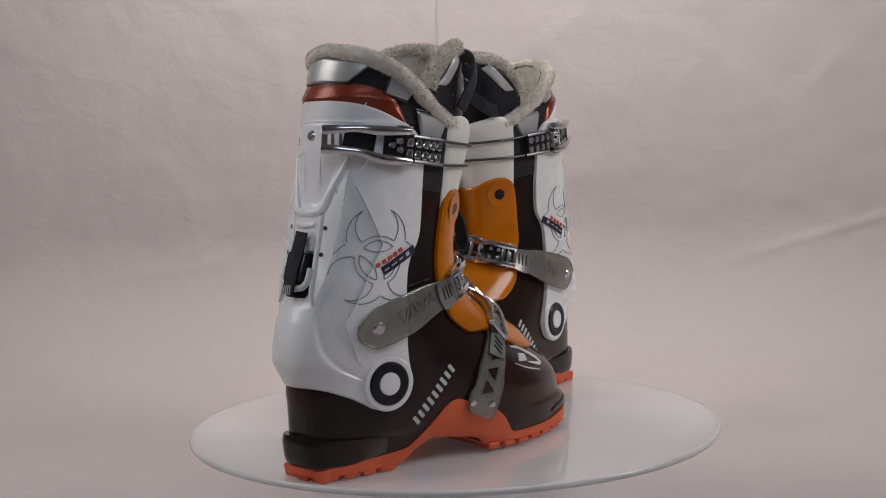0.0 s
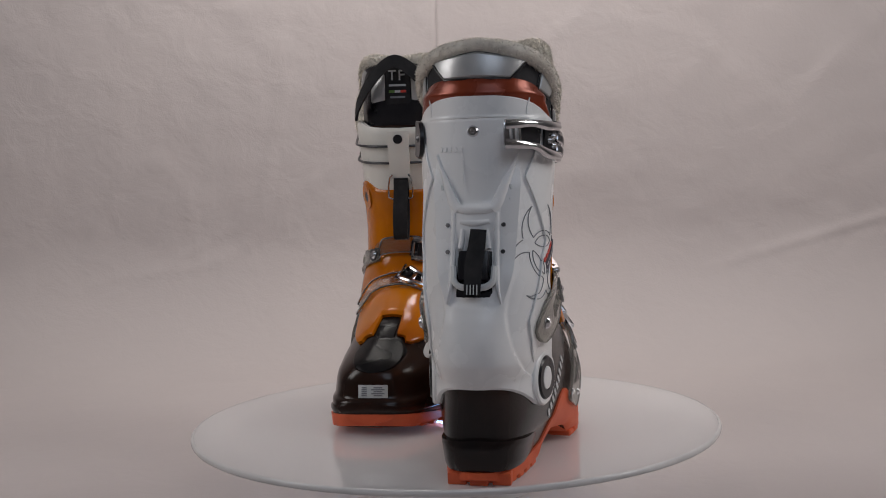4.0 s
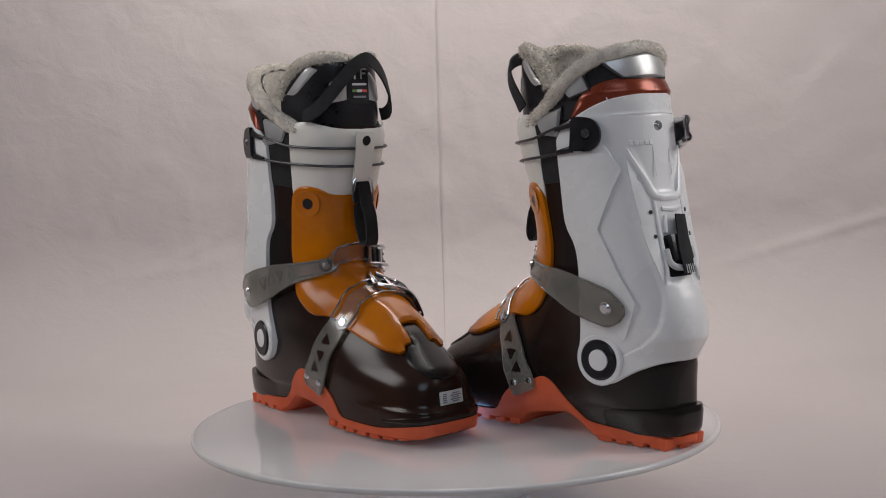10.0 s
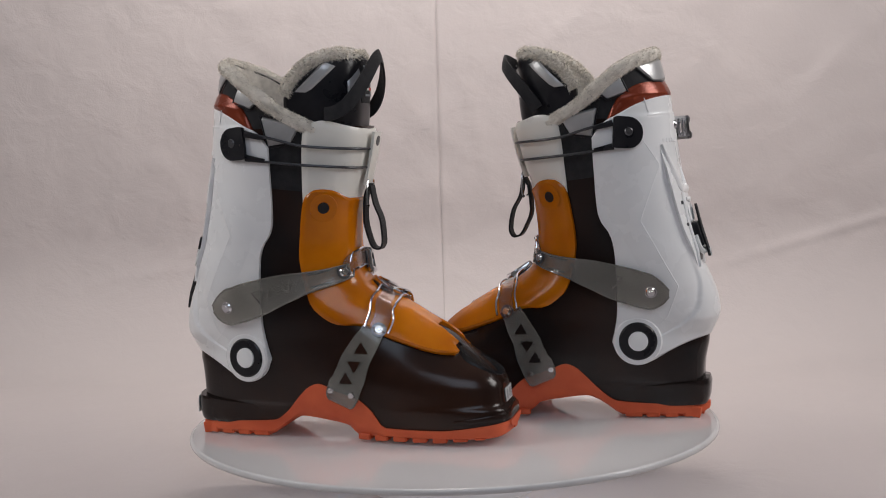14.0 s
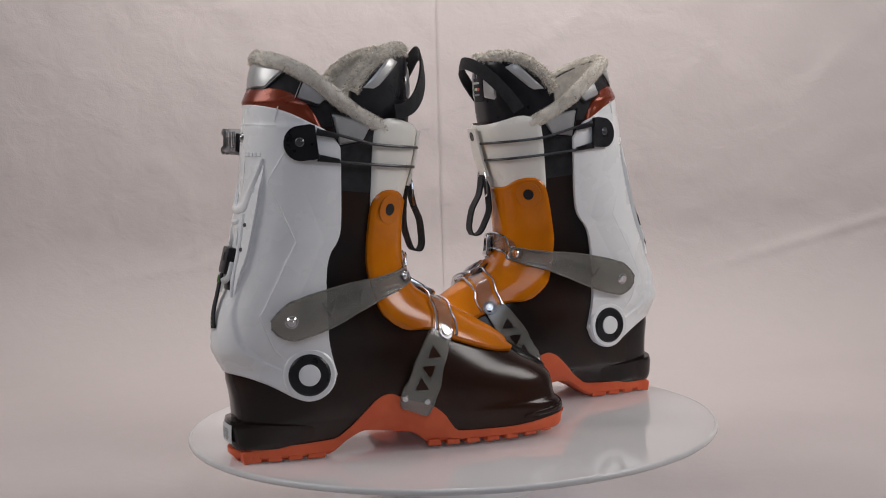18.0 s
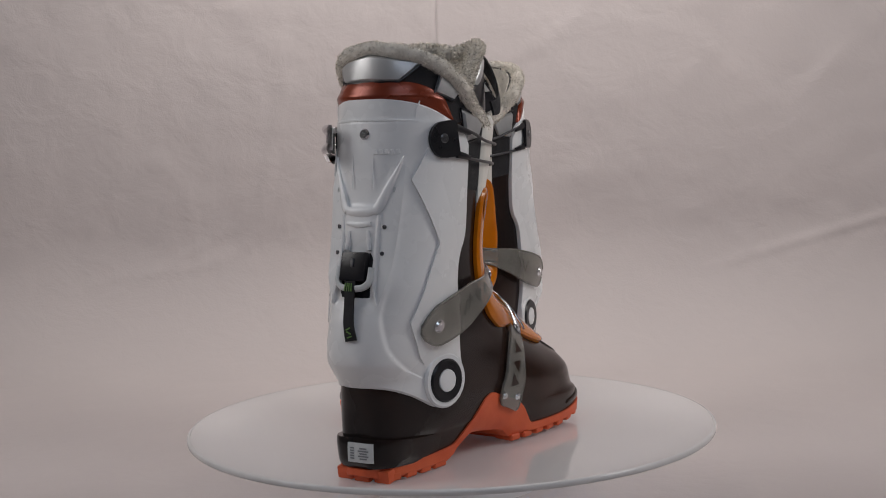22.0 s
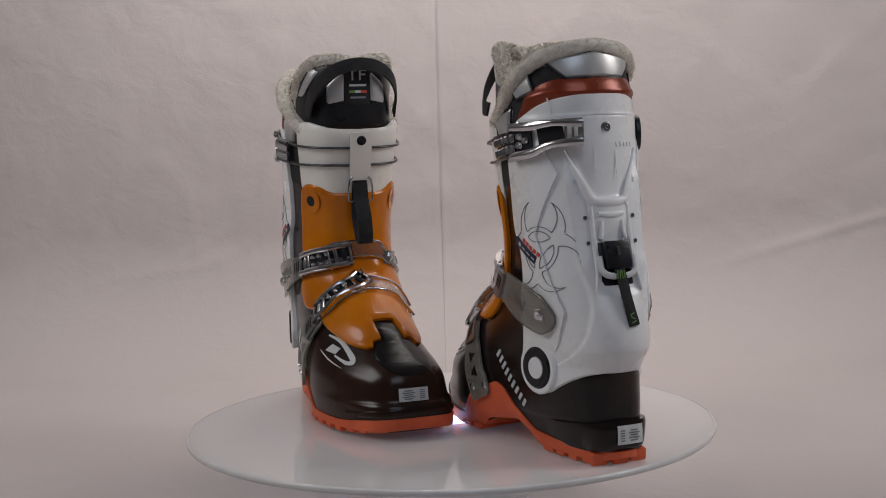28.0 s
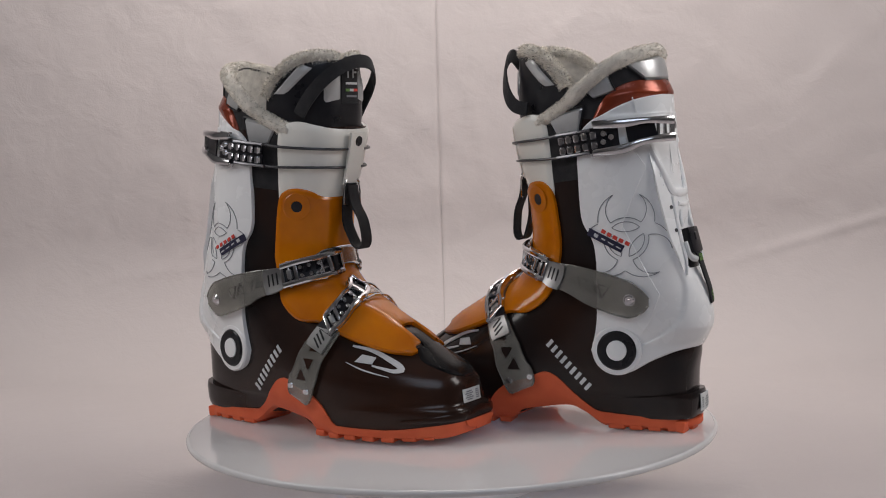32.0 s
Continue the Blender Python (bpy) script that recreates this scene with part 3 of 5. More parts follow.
def build_boot(m, label):
    """One boot; m is 1 where the outer side lies to the left of the toe, -1 where it lies to the right."""
    rng = random.Random(7 if m > 0 else 11)
    boot = tagged(new("ski_boot"), label, "ski boot", "pair of ski boots")

    lean = 0.0 if m > 0 else 0.036  # one cuff stands a little further forward

    def add(name, bm, material, label="", parent=None, sharp=35):
        for v in bm.verts:
            v.co.x += lean * max(0.0, v.co.z - 80)
            v.co = Vector((v.co.x * U, v.co.y * U * m, v.co.z * U))
        return part(name, bm, material, parent or boot, label, sharp)

    # lower shell
    bm = bmesh.new()
    zs = [8, 12, 17, 22, 28, 32, 34, 35.5, 37, 40, 46, 52, 58, 63, 67, 71, 75, 79, 83, 88, 93, 98, 103, 108, 113, 118, 123, 128, 133, 138, 144, 150, 158, 168, 180, 195, 210, 225, 240, 255, 270, 285, 296, 302]
    qs = [k / 72 for k in range(-72, 72)]
    arch = pchip([-80, 16, 24, 40, 52, 80, 104, 112, 300], [8, 8, 11, 22, 27, 24, 18, 8, 8])
    rows = [[bm.verts.new(p if p.z > arch(p.x) else Vector((p.x, p.y, float(arch(p.x)) + 0.05 * k))) for p in (point(q, z) for q in qs)] for k, z in enumerate(zs)]
    for a, b in zip(rows, rows[1:]):
        for k in range(len(qs)):
            k2 = (k + 1) % len(qs)
            bm.faces.new((a[k], a[k2], b[k2], b[k]))
    bm.faces.new(rows[0][::-1])
    bm.faces.new(rows[-1])
    shell = add("lower_shell", bm, M_SHELL, "smoked dark brown translucent plastic lower shell", sharp=60)

    for sd in (1, -1):
        a, b, c, d = [(at(x, z, sd), z) for x, z in ((24, 246), (72, 240), (74, 305), (24, 286))]
        bm = bmesh.new()
        panel(bm, coons([a, d], [b, c], [a, b], [d, c], 10, 10), 0.9, -1.0, round_=0.3)
        add("gaiter", bm, M_BLACK, "black soft gaiter above the shell")

    # black heel and toe welts
    bm = bmesh.new()
    right = [(at(20, 13), 13), (at(4, 33), 33)]
    g = coons([(0, 14), (0, 40)], right, [(0, 14), right[0]], [(0, 40), right[1]], 9, 40)
    panel(bm, g, 0.9, -2, True, 0.0, 0.2, extra=lambda q, z: (2.2 + 3.6 * step(z - 24, 26)) * (1 - step(abs(q) - 0.14, 0.18)) - 2.4 * step(abs(q) - 0.22, 0.10))
    add("heel_welt", bm, M_SHELL, parent=shell)
    bm = bmesh.new()
    right = [(at(205, 22), 22), (at(207, 25), 25)]
    g = coons([(1, 24), (1, 34)], right, [(1, 24), right[0]], [(1, 34), right[1]], 6, 22)
    panel(bm, g, 1.6, -1, True, 1.0, 0.2)
    add("toe_welt", bm, M_SHELL, parent=shell)
    # dark cap over the toes
    bm = bmesh.new()
    wide = pchip([61, 63, 68, 76, 84, 87.6, 89.2, 92, 107], [4, 15, 23, 26, 21, 17.5, 11, 10, 9.2])
    zs_ = [61, 62, 63.5, 66, 69, 72, 75, 78, 81, 84, 86.5, 87.6, 88.4, 89.2, 91, 94, 98, 102, 107]
    g = np.array([[(1 + (across(float(wide(z)), z) - 1) * k / 11, z) for k in range(12)] for z in zs_])
    panel(bm, g, 1.5, -0.5, True, 1.0, 0.7)
    add("toe_cap", bm, M_WELT, "matt black toe cap", parent=shell)

    # sole
    ztop = pchip([-67, -50, 22, 36, 52, 63, 72, 90, 112, 124, 139, 188, 237, 262], [12, 14, 18, 27, 44, 54, 57, 50, 43, 34, 16, 15, 20, 23])
    zbot = pchip([-67, -58, 18, 24, 40, 52, 80, 104, 107, 136, 202, 240, 262], [7, 4, 4, 7, 18, 23, 20, 14, 8, 7, 6.5, 7.5, 13])
    bm = bmesh.new()
    rows = []
    xs = np.r_[np.linspace(-66.5, -58, 9), np.linspace(-53, 243, 72), np.linspace(246, 257, 8)]
    for x in xs:
        zt, zb = float(ztop(x)), float(zbot(x))
        row = []
        for s in (1, -1):
            side = []
            for k in range(6):
                z = zb + (zt - zb) * k / 5
                w = half(min(max(x, -60), 254.5), max(z, 14)) + 1.6
                w = max((w - 1.4 * (x < -55) - 0.13 * max(0.0, -58 - x) ** 2) * (0.93 if k == 0 else 1), 6)
                side.append(Vector((x, float(MIDLINE(x)) + s * w, z)))
            row += side if s > 0 else side[::-1]
        rows.append([bm.verts.new(p) for p in row])
    n = len(rows[0])
    for a, b in zip(rows, rows[1:]):
        for k in range(n):
            bm.faces.new((a[k], b[k], b[(k + 1) % n], a[(k + 1) % n]))
    bm.faces.new(rows[0])
    bm.faces.new(rows[-1][::-1])
    sole = add("sole", bm, M_SOLE, "bright orange rubber sole", sharp=40)
    for x, ln in [(-46, 13), (-29.5, 13), (-12, 13.5), (7, 17), (118, 12.5), (135, 13), (153, 13.5), (172, 14), (191, 14), (210, 14), (227, 11)]:
        for s in (1, -1):
            w = half(x, 14)
            z0 = 1.4 if x < 100 else 3.2 + max(0, (x - 195) * 0.10)
            bm = bmesh.new()
            m2 = Matrix.Translation((x, float(MIDLINE(x)) + s * (w - 10), (z0 + 9) / 2))
            a = math.degrees(math.atan2(half(x + 6, 14) - half(x - 6, 14), 12)) * s
            block(bm, m2 @ pose(0, 0, 0, 0, 0, a), ln, 22, 9 - z0, 1.2, 1)
            add("lug", bm, M_SOLE, parent=sole)
    for x0, x1, z0 in ((-50, 14, 0.0), (120, 214, 2.4)):
        bm = bmesh.new()
        block(bm, pose((x0 + x1) / 2, float(MIDLINE((x0 + x1) / 2)), (z0 + 9) / 2), x1 - x0, 44 if x0 < 0 else 74, 9 - z0, 1.5, 2)
        add("tread", bm, M_SOLE, parent=sole)
    for y in (-19, 0, 19):
        bm = bmesh.new()
        block(bm, pose(-53.8 + abs(y) * 0.12, y, 6.6, 0, -8, 0), 16, 16, 11, 1.6, 2)
        add("lug", bm, M_SOLE, parent=sole)
    for y in (-26, 0, 26):
        bm = bmesh.new()
        block(bm, pose(235 - abs(y) * 0.22, y * 0.85 - 9, 9.4, 0, -6, 0), 18, 17, 8, 1.6, 2)
        add("lug", bm, M_SOLE, parent=sole)

    # white cuff, its spine and its side planes stepped
    front = xz([(25, 80), (20, 98), (17, 118), (17, 168), (20, 188), (31, 202), (33, 222), (33, 262), (33, 284)])
    low = [(0, 82)] + xz([(-64, 82), (-52, 79), (-36, 73), (-22, 65), (-12, 59), (4, 57), (19, 64), (25, 80)])
    top = [(0, 325)] + xz([(-34, 325), (-13, 318), (9, 306), (24, 297), (33, 284)])
    g = coons([(0, 82), (0, 325)], front, low, top, 128, 96)
    bm = bmesh.new()
    panel(bm, g, 4.2, -1.5, True, 0.0, extra=cuff_relief)
    cuff = add("cuff", bm, M_WHITE, "glossy white plastic cuff")

    # copper-red spoiler over the cuff
    lo = [(0, 318)] + xz([(-30, 317), (0, 306), (20, 294)])
    hi = [(0, 339)] + xz([(-32, 339), (-16, 338), (2, 328), (12, 314), (20, 296)])
    g = coons([(0, 318), (0, 339)], [lo[-1], hi[-1]], lo, hi, 19, 34)
    bm = bmesh.new()
    panel(bm, g, -0.5, -5, True, 0.0, 0.4, 3.0, extra=lambda q, z: 1.5 * math.exp(-((z - 325 + 26 * max(0.0, abs(q) - 0.22)) / 3.2) ** 2))
    add("spoiler", bm, M_SPOILER, "translucent copper-red plastic spoiler")

    # tongue
    side = xz([(62, 205), (62, 241), (65, 297), (70, 303)])
    tp = [(1, 299)] + xz([(118, 299), (105, 303), (86, 309), (74, 306), (70, 303)])[1:]
    g = coons([(1, 205), (1, 299)], side, [(1, 205), side[0]], tp, 24, 22)
    bm = bmesh.new()
    panel(bm, g, 3.2, -2.5, True, 1.0)
    add("upper_tongue", bm, M_IVORY, "ivory white plastic upper tongue")
    side = xz([(203, 82), (184, 84), (163, 91), (136, 101), (115, 113), (93, 112), (77, 122), (66, 133), (56, 170), (56, 188), (60, 222), (64, 238), (73, 243)])
    bot = [(1, 107)] + [(across(y, z), z) for y, z in dense([(0.5, 107), (10, 106), (10.8, 98), (11.6, 91), (19, 88.5), (21, 84)], 22)] + [(at(203, 82), 82)]
    tp = [(1, 234)] + xz([(101, 234), (97, 235), (92, 241), (82, 244), (73, 243)])
    g = coons([(1, 101), (1, 234)], side, bot, tp, 60, 26)
    bm = bmesh.new()
    panel(bm, g, 5.6, 0.5, True, 1.0)
    tongue = add("lower_tongue", bm, M_ORANGE, "glossy orange plastic lower tongue")
    for s in (1, -1):
        bm = bmesh.new()
        mt = mount(at(79, 226, s), 226, 5.2)
        ring(bm, mt, 5.6, 13.6, 0.9, 28, 0.5)
        add("boss", bm, M_ORANGE, parent=tongue)
        bm = bmesh.new()
        cyl(bm, mt, 5.5, 0.6, 20)
        add("hole", bm, M_BLACKP, "dark round hole", parent=tongue)

    # ankle pivots
    for s in (1, -1):
        q = at(0, 81, s)
        mt = mount(q, 81, 1.0)
        bm = bmesh.new()
        ring(bm, mt, 17, 24.2, 5.0, 40, 1.6)
        add("pivot_boss", bm, M_WHITE, parent=cuff)
        bm = bmesh.new()
        ring(bm, mt, 9.4, 19.0, 6.8, 40, 1.6)
        add("pivot_ring", bm, M_BLACKP, "black pivot ring", parent=cuff)
        bm = bmesh.new()
        cyl(bm, mt, 10.2, 7.0, 32, 9.8, 0.6)
        add("pivot_cap", bm, M_WHITE, "white round pivot cap", parent=cuff)

    # liner with pile collar
    rim = [(0, 368)] + xz([(-26, 366), (0, 354), (20, 338), (42, 319), (63, 306), (78, 300)])
    foot = [(0, 300)] + xz([(-30, 300), (20, 282), (60, 275), (78, 272)])
    g = coons([(0, 300), (0, 368)], [foot[-1], rim[-1]], foot, rim, 16, 36)
    bm = bmesh.new()
    panel(bm, g, -1.0, -9, True, 0.0)
    liner = add("liner", bm, M_BLACK, "black padded liner")
    spots = []
    for i in range(5000):
        a, b = rng.random() ** 0.7, rng.random()
        ii, jj = a * 15, b * 35
        i0, j0 = min(int(ii), 14), min(int(jj), 34)
        q, z = g[i0, j0] * (1 - (ii - i0)) + g[i0 + 1, j0] * (ii - i0)
        q2, z2 = g[i0, j0 + 1] * (1 - (ii - i0)) + g[i0 + 1, j0 + 1] * (ii - i0)
        q, z = q * (1 - jj + j0) + q2 * (jj - j0), z * (1 - jj + j0) + z2 * (jj - j0)
        q *= rng.choice((1, -1))
        spots.append((on(q, z, -10), -normal(q, z)))
    bm = bmesh.new()
    panel(bm, g * np.array([1, 0.995]), -8.8, -11, True, 0.0)
    add("pile_lining", bm, M_FUR, "grey fleecy pile lining", parent=liner)
    path = smooth_path([(-q, z) for q, z in rim[::-1]] + rim[1:], 110)
    line = [on(q, z - 1, -3 + 4.0 * math.exp(-((abs(q) - 0.38) / 0.18) ** 2)) for q, z in path]
    rad = [6.7 + 1.3 * noise.noise(p * 0.06) for p in line]
    bm = bmesh.new()
    tube(bm, line, rad, seg=14)
    add("pile_collar", bm, M_FUR, "fluffy grey pile collar", parent=liner, sharp=180)
    for k in range(15000):
        i = rng.randrange(1, 109)
        c = line[i].lerp(line[i - 1], rng.random())
        d = Vector((rng.gauss(0, 1), rng.gauss(0, 1), rng.gauss(0.2, 1))).normalized()
        t = (line[i] - line[i - 1]).normalized()
        d = (d - t * d.dot(t)).normalized()
        spots.append((c + d * rad[i] * 0.92, d))
    bm = bmesh.new()
    hairs(bm, spots, 2.1, rng, 0.30)
    tagged(add("fleece", bm, M_HAIR, parent=liner), kind="stuff")
    # silver patches on the liner
    for pts, both in (([(0.0, 338), (0.135, 337), (0.235, 354), (0.0, 362)], False),
                      ([(at(-4, 327), 327), (at(16, 320), 320), (at(28, 331), 331), (at(4, 346), 346)], True),
                      ([(at(32, 283), 283), (at(55, 287), 287), (at(66, 305), 305), (at(25, 315), 315)], True)):
        for s in ((1, -1) if both else (1,)):
            bm = bmesh.new()
            a, b, c, d = [(q if s > 0 else -q, z) for q, z in pts]
            gg = coons([a, d], [b, c], [a, b], [d, c], 9, 14)
            panel(bm, gg, 2.2 if pts[0][1] < 300 else 0.9, -3, not both, 0.0, 0.75, 0.9)
            add("silver_patch", bm, M_SILVER, "shiny silver-grey patch", parent=liner)
            edge = [gg[0, 0], gg[0, -1], gg[-1, -1], gg[-1, 0]] if both else [gg[0, -1] * np.array([-1, 1]), gg[0, 0], gg[0, -1], gg[-1, -1]]
            if not both:
                edge = [gg[-1, -1] * np.array([-1, 1])] + edge
            bm = bmesh.new()
            tube(bm, [on(q, z, 0.4) for q, z in dense([tuple(e) for e in edge] + ([tuple(edge[0])] if both else []), 40)], 0.9, seg=6)
            add("piping", bm, M_BLACKP, parent=liner)

    # liner tongue
    edge = [(at(50, 290), 290), (at(47, 312), 312), (at(48, 333), 333)]
    tp = [(1, 371)] + xz([(117, 371), (100, 372), (77, 366), (58, 350), (48, 333)])
    g = coons([(1, 290), (1, 371)], edge, [(1, 290), edge[0]], tp, 18, 22)
    bm = bmesh.new()
    panel(bm, g, -5, -12, True, 1.0)
    lt = add("liner_tongue", bm, M_BLACKP, "black padded liner tongue")
    path = smooth_path([(2 - q, z) for q, z in tp[::-1]] + tp[1:], 70)
    for s in (1, -1):
        line = [on(path[k, 0], path[k, 1] - 4 * math.exp(-((path[k, 0] - 1) / 0.08) ** 2), -8 - 5 * math.exp(-((path[k, 0] - 1) / 0.12) ** 2))
                for k in range(70) if (path[k, 0] - 1) * s > -0.005]
        bm = bmesh.new()
        tube(bm, line, 6.2, seg=12)
        add("pile_trim", bm, M_FUR, "grey fleecy pile edge", parent=lt, sharp=180)
        spots = []
        for k in range(4500):
            i = rng.randrange(1, len(line))
            c = line[i].lerp(line[i - 1], rng.random())
            d = Vector((rng.gauss(0, 1), rng.gauss(0, 1), rng.gauss(0, 1))).normalized()
            t = (line[i] - line[i - 1]).normalized()
            d = (d - t * d.dot(t)).normalized()
            spots.append((c + d * 5.8, d))
        bm = bmesh.new()
        hairs(bm, spots, 3.1, rng, 0.38)
        tagged(add("fleece", bm, M_HAIR, parent=lt), kind="stuff")
        bm = bmesh.new()
        pts = [(1 + s * 0.068, 328), (1 + s * 0.17, 325), (1 + s * 0.17, 345), (1 + s * 0.068, 360)]
        a, b, c, d = pts
        panel(bm, coons([a, d], [b, c], [a, b], [d, c], 7, 9), -3.6, -6, round_=0.7)
        add("silver_patch", bm, M_SILVER, "shiny silver-grey patch", parent=lt)
    spots = []
    for k in range(4000):
        q, z = 1 + rng.uniform(-0.42, 0.42), rng.uniform(300, 366)
        if z < 374 - 130 * max(0, abs(q - 1) - 0.1):
            spots.append((on(q, z, -13.5), -normal(q, z)))
    bm = bmesh.new()
    panel(bm, g, -11.8, -13.8, True, 1.0)
    add("pile_lining", bm, M_FUR, "grey fleecy pile lining", parent=lt)
    bm = bmesh.new()
    hairs(bm, spots, 3.1, rng, 0.38)
    tagged(add("fleece", bm, M_HAIR, parent=lt), kind="stuff")
    for sd in (1, -1):
        a, b, c, d = [(at(x, z, sd), z) for x, z in ((58, 335), (72, 334), (100, 360), (88, 365))]
        bm = bmesh.new()
        panel(bm, coons([a, d], [b, c], [a, b], [d, c], 8, 6), -3.6, -6, round_=0.7)
        add("silver_patch", bm, M_SILVER, "shiny silver-grey patch", parent=lt)
    bm = bmesh.new()
    a, b, c, d = (0.938, 324), (1.062, 324), (1.062, 366), (0.938, 366)
    panel(bm, coons([a, d], [b, c], [a, b], [d, c], 6, 7), -3.0, -6, round_=0.5)
    tag = add("tag", bm, M_BLACK, "black printed tag", parent=lt)
    for z, y, w, h, mt_ in ((344, 0, 18, 2.2, M_PRINT), (337.5, -6.2 * m, 6, 2.6, M_GREEN), (337.5, 0, 6, 2.6, M_PRINT), (337.5, 6.2 * m, 6, 2.6, M_RED), (331.5, 0, 16, 2.0, M_GREYINK)):
        bm = bmesh.new()
        block(bm, Matrix.Translation((0, y, 0)) @ mount(1.0, z, -2.7), w, h, 0.6)
        add("print_bar", bm, mt_, parent=tag)
    # letters of the tag
    for q, strokes in ((1.026, ((0, 5, 9, 1.8), (0, 0, 1.8, 11))), (0.974, ((0.5, 5, 8, 1.8), (-3, 0, 1.8, 11), (0, 0.5, 6, 1.8)))):
        bm = bmesh.new()
        qq = 2 - q if m < 0 else q
        mt = mount(qq, 354, -2.8)
        nrm = mt.to_3x3() @ Vector((0, 0, 1))
        right = Vector((0, 1, 0)) * m
        right = (right - nrm * right.dot(nrm)).normalized()
        up = nrm.cross(right) * m
        up = up if up.z > 0 else -up
        mm = Matrix.Translation(mt.translation) @ Matrix((right, up, nrm)).transposed().to_4x4()
        for x, y, w, h in strokes:
            block(bm, mm @ Matrix.Translation((x * 0.95, y * 0.95 + 0.5, 0)), w * 0.95, h * 0.95, 0.6)
        add("print_letter", bm, M_PRINT, parent=tag)
    # webbing loop of the liner tongue
    bm = bmesh.new()
    arc = []
    for k in range(41):
        a = math.pi * k / 40
        arc.append(Vector((88 + 41 * math.sin(a) ** 0.8, (50 if m > 0 else 47) * math.cos(a), 314 + (51 * math.sin(a) ** 0.7 if m < 0 else 55 * (1 - abs(math.cos(a)) ** 1.6)))))
    outer, inner = [], []
    for k, p in enumerate(arc):
        t = (arc[min(k + 1, 40)] - arc[max(k - 1, 0)]).normalized()
        n = Vector((p.x - 70, p.y * 1.2, 14)).normalized()
        n = (n - t * n.dot(t)).normalized()
        w = t.cross(n) * 6.5
        outer.append([p - w + n * 0.9, p + n * 1.6, p + w + n * 0.9])
        inner.append([p - w - n * 0.9, p - n * 0.9, p + w - n * 0.9])
    sheet(bm, outer, inner)
    add("pull_loop", bm, M_BLACK, "black webbing pull loop", parent=lt)

    build_boot_fittings(m, boot, add, cuff, shell, tongue)
    return boot


def along(pts, s, off, n=60):
    """The pose at the share s of a (q, z) path that runs heel to toe, with its x along the path."""
    path = smooth_path([(p[0], p[1]) for p in pts], n)
    k = min(int(s * (n - 1)), n - 2)
    q, z = path[k] * (1 - (s * (n - 1) - k)) + path[k + 1] * (s * (n - 1) - k)
    ln = section(z)[3]
    dq, dz = (path[k + 1] - path[k])
    dx = dq * ln if (q % 2) < 1 else -dq * ln
    return mount(q, z, off, math.degrees(math.atan2(dz, dx)))


def strap_edge(bm, pts, e, off, r, n=44):
    """A bead along one edge (e is 1 or -1) of a strap of (q, z, half-width) points."""
    path = smooth_path(pts, n)
    line = []
    for i in range(n):
        line.append(on(*aside(path, i, e * (path[i, 2] - 0.8)), off))
    tube(bm, line, r, seg=6)


def rivet(bm, mt, r, h=1.6):
    cyl(bm, mt, r, h, 20, r * 0.72)
    cyl(bm, mt @ Matrix.Translation((0, 0, h - 0.2)), r * 0.42, 0.7, 12, r * 0.3)


def line_xz(bm, pts, off, r, side=1, n=40, seg=4):
    thread(bm, [(at(x, z, side), z) for x, z in pts], off, r, n, seg)


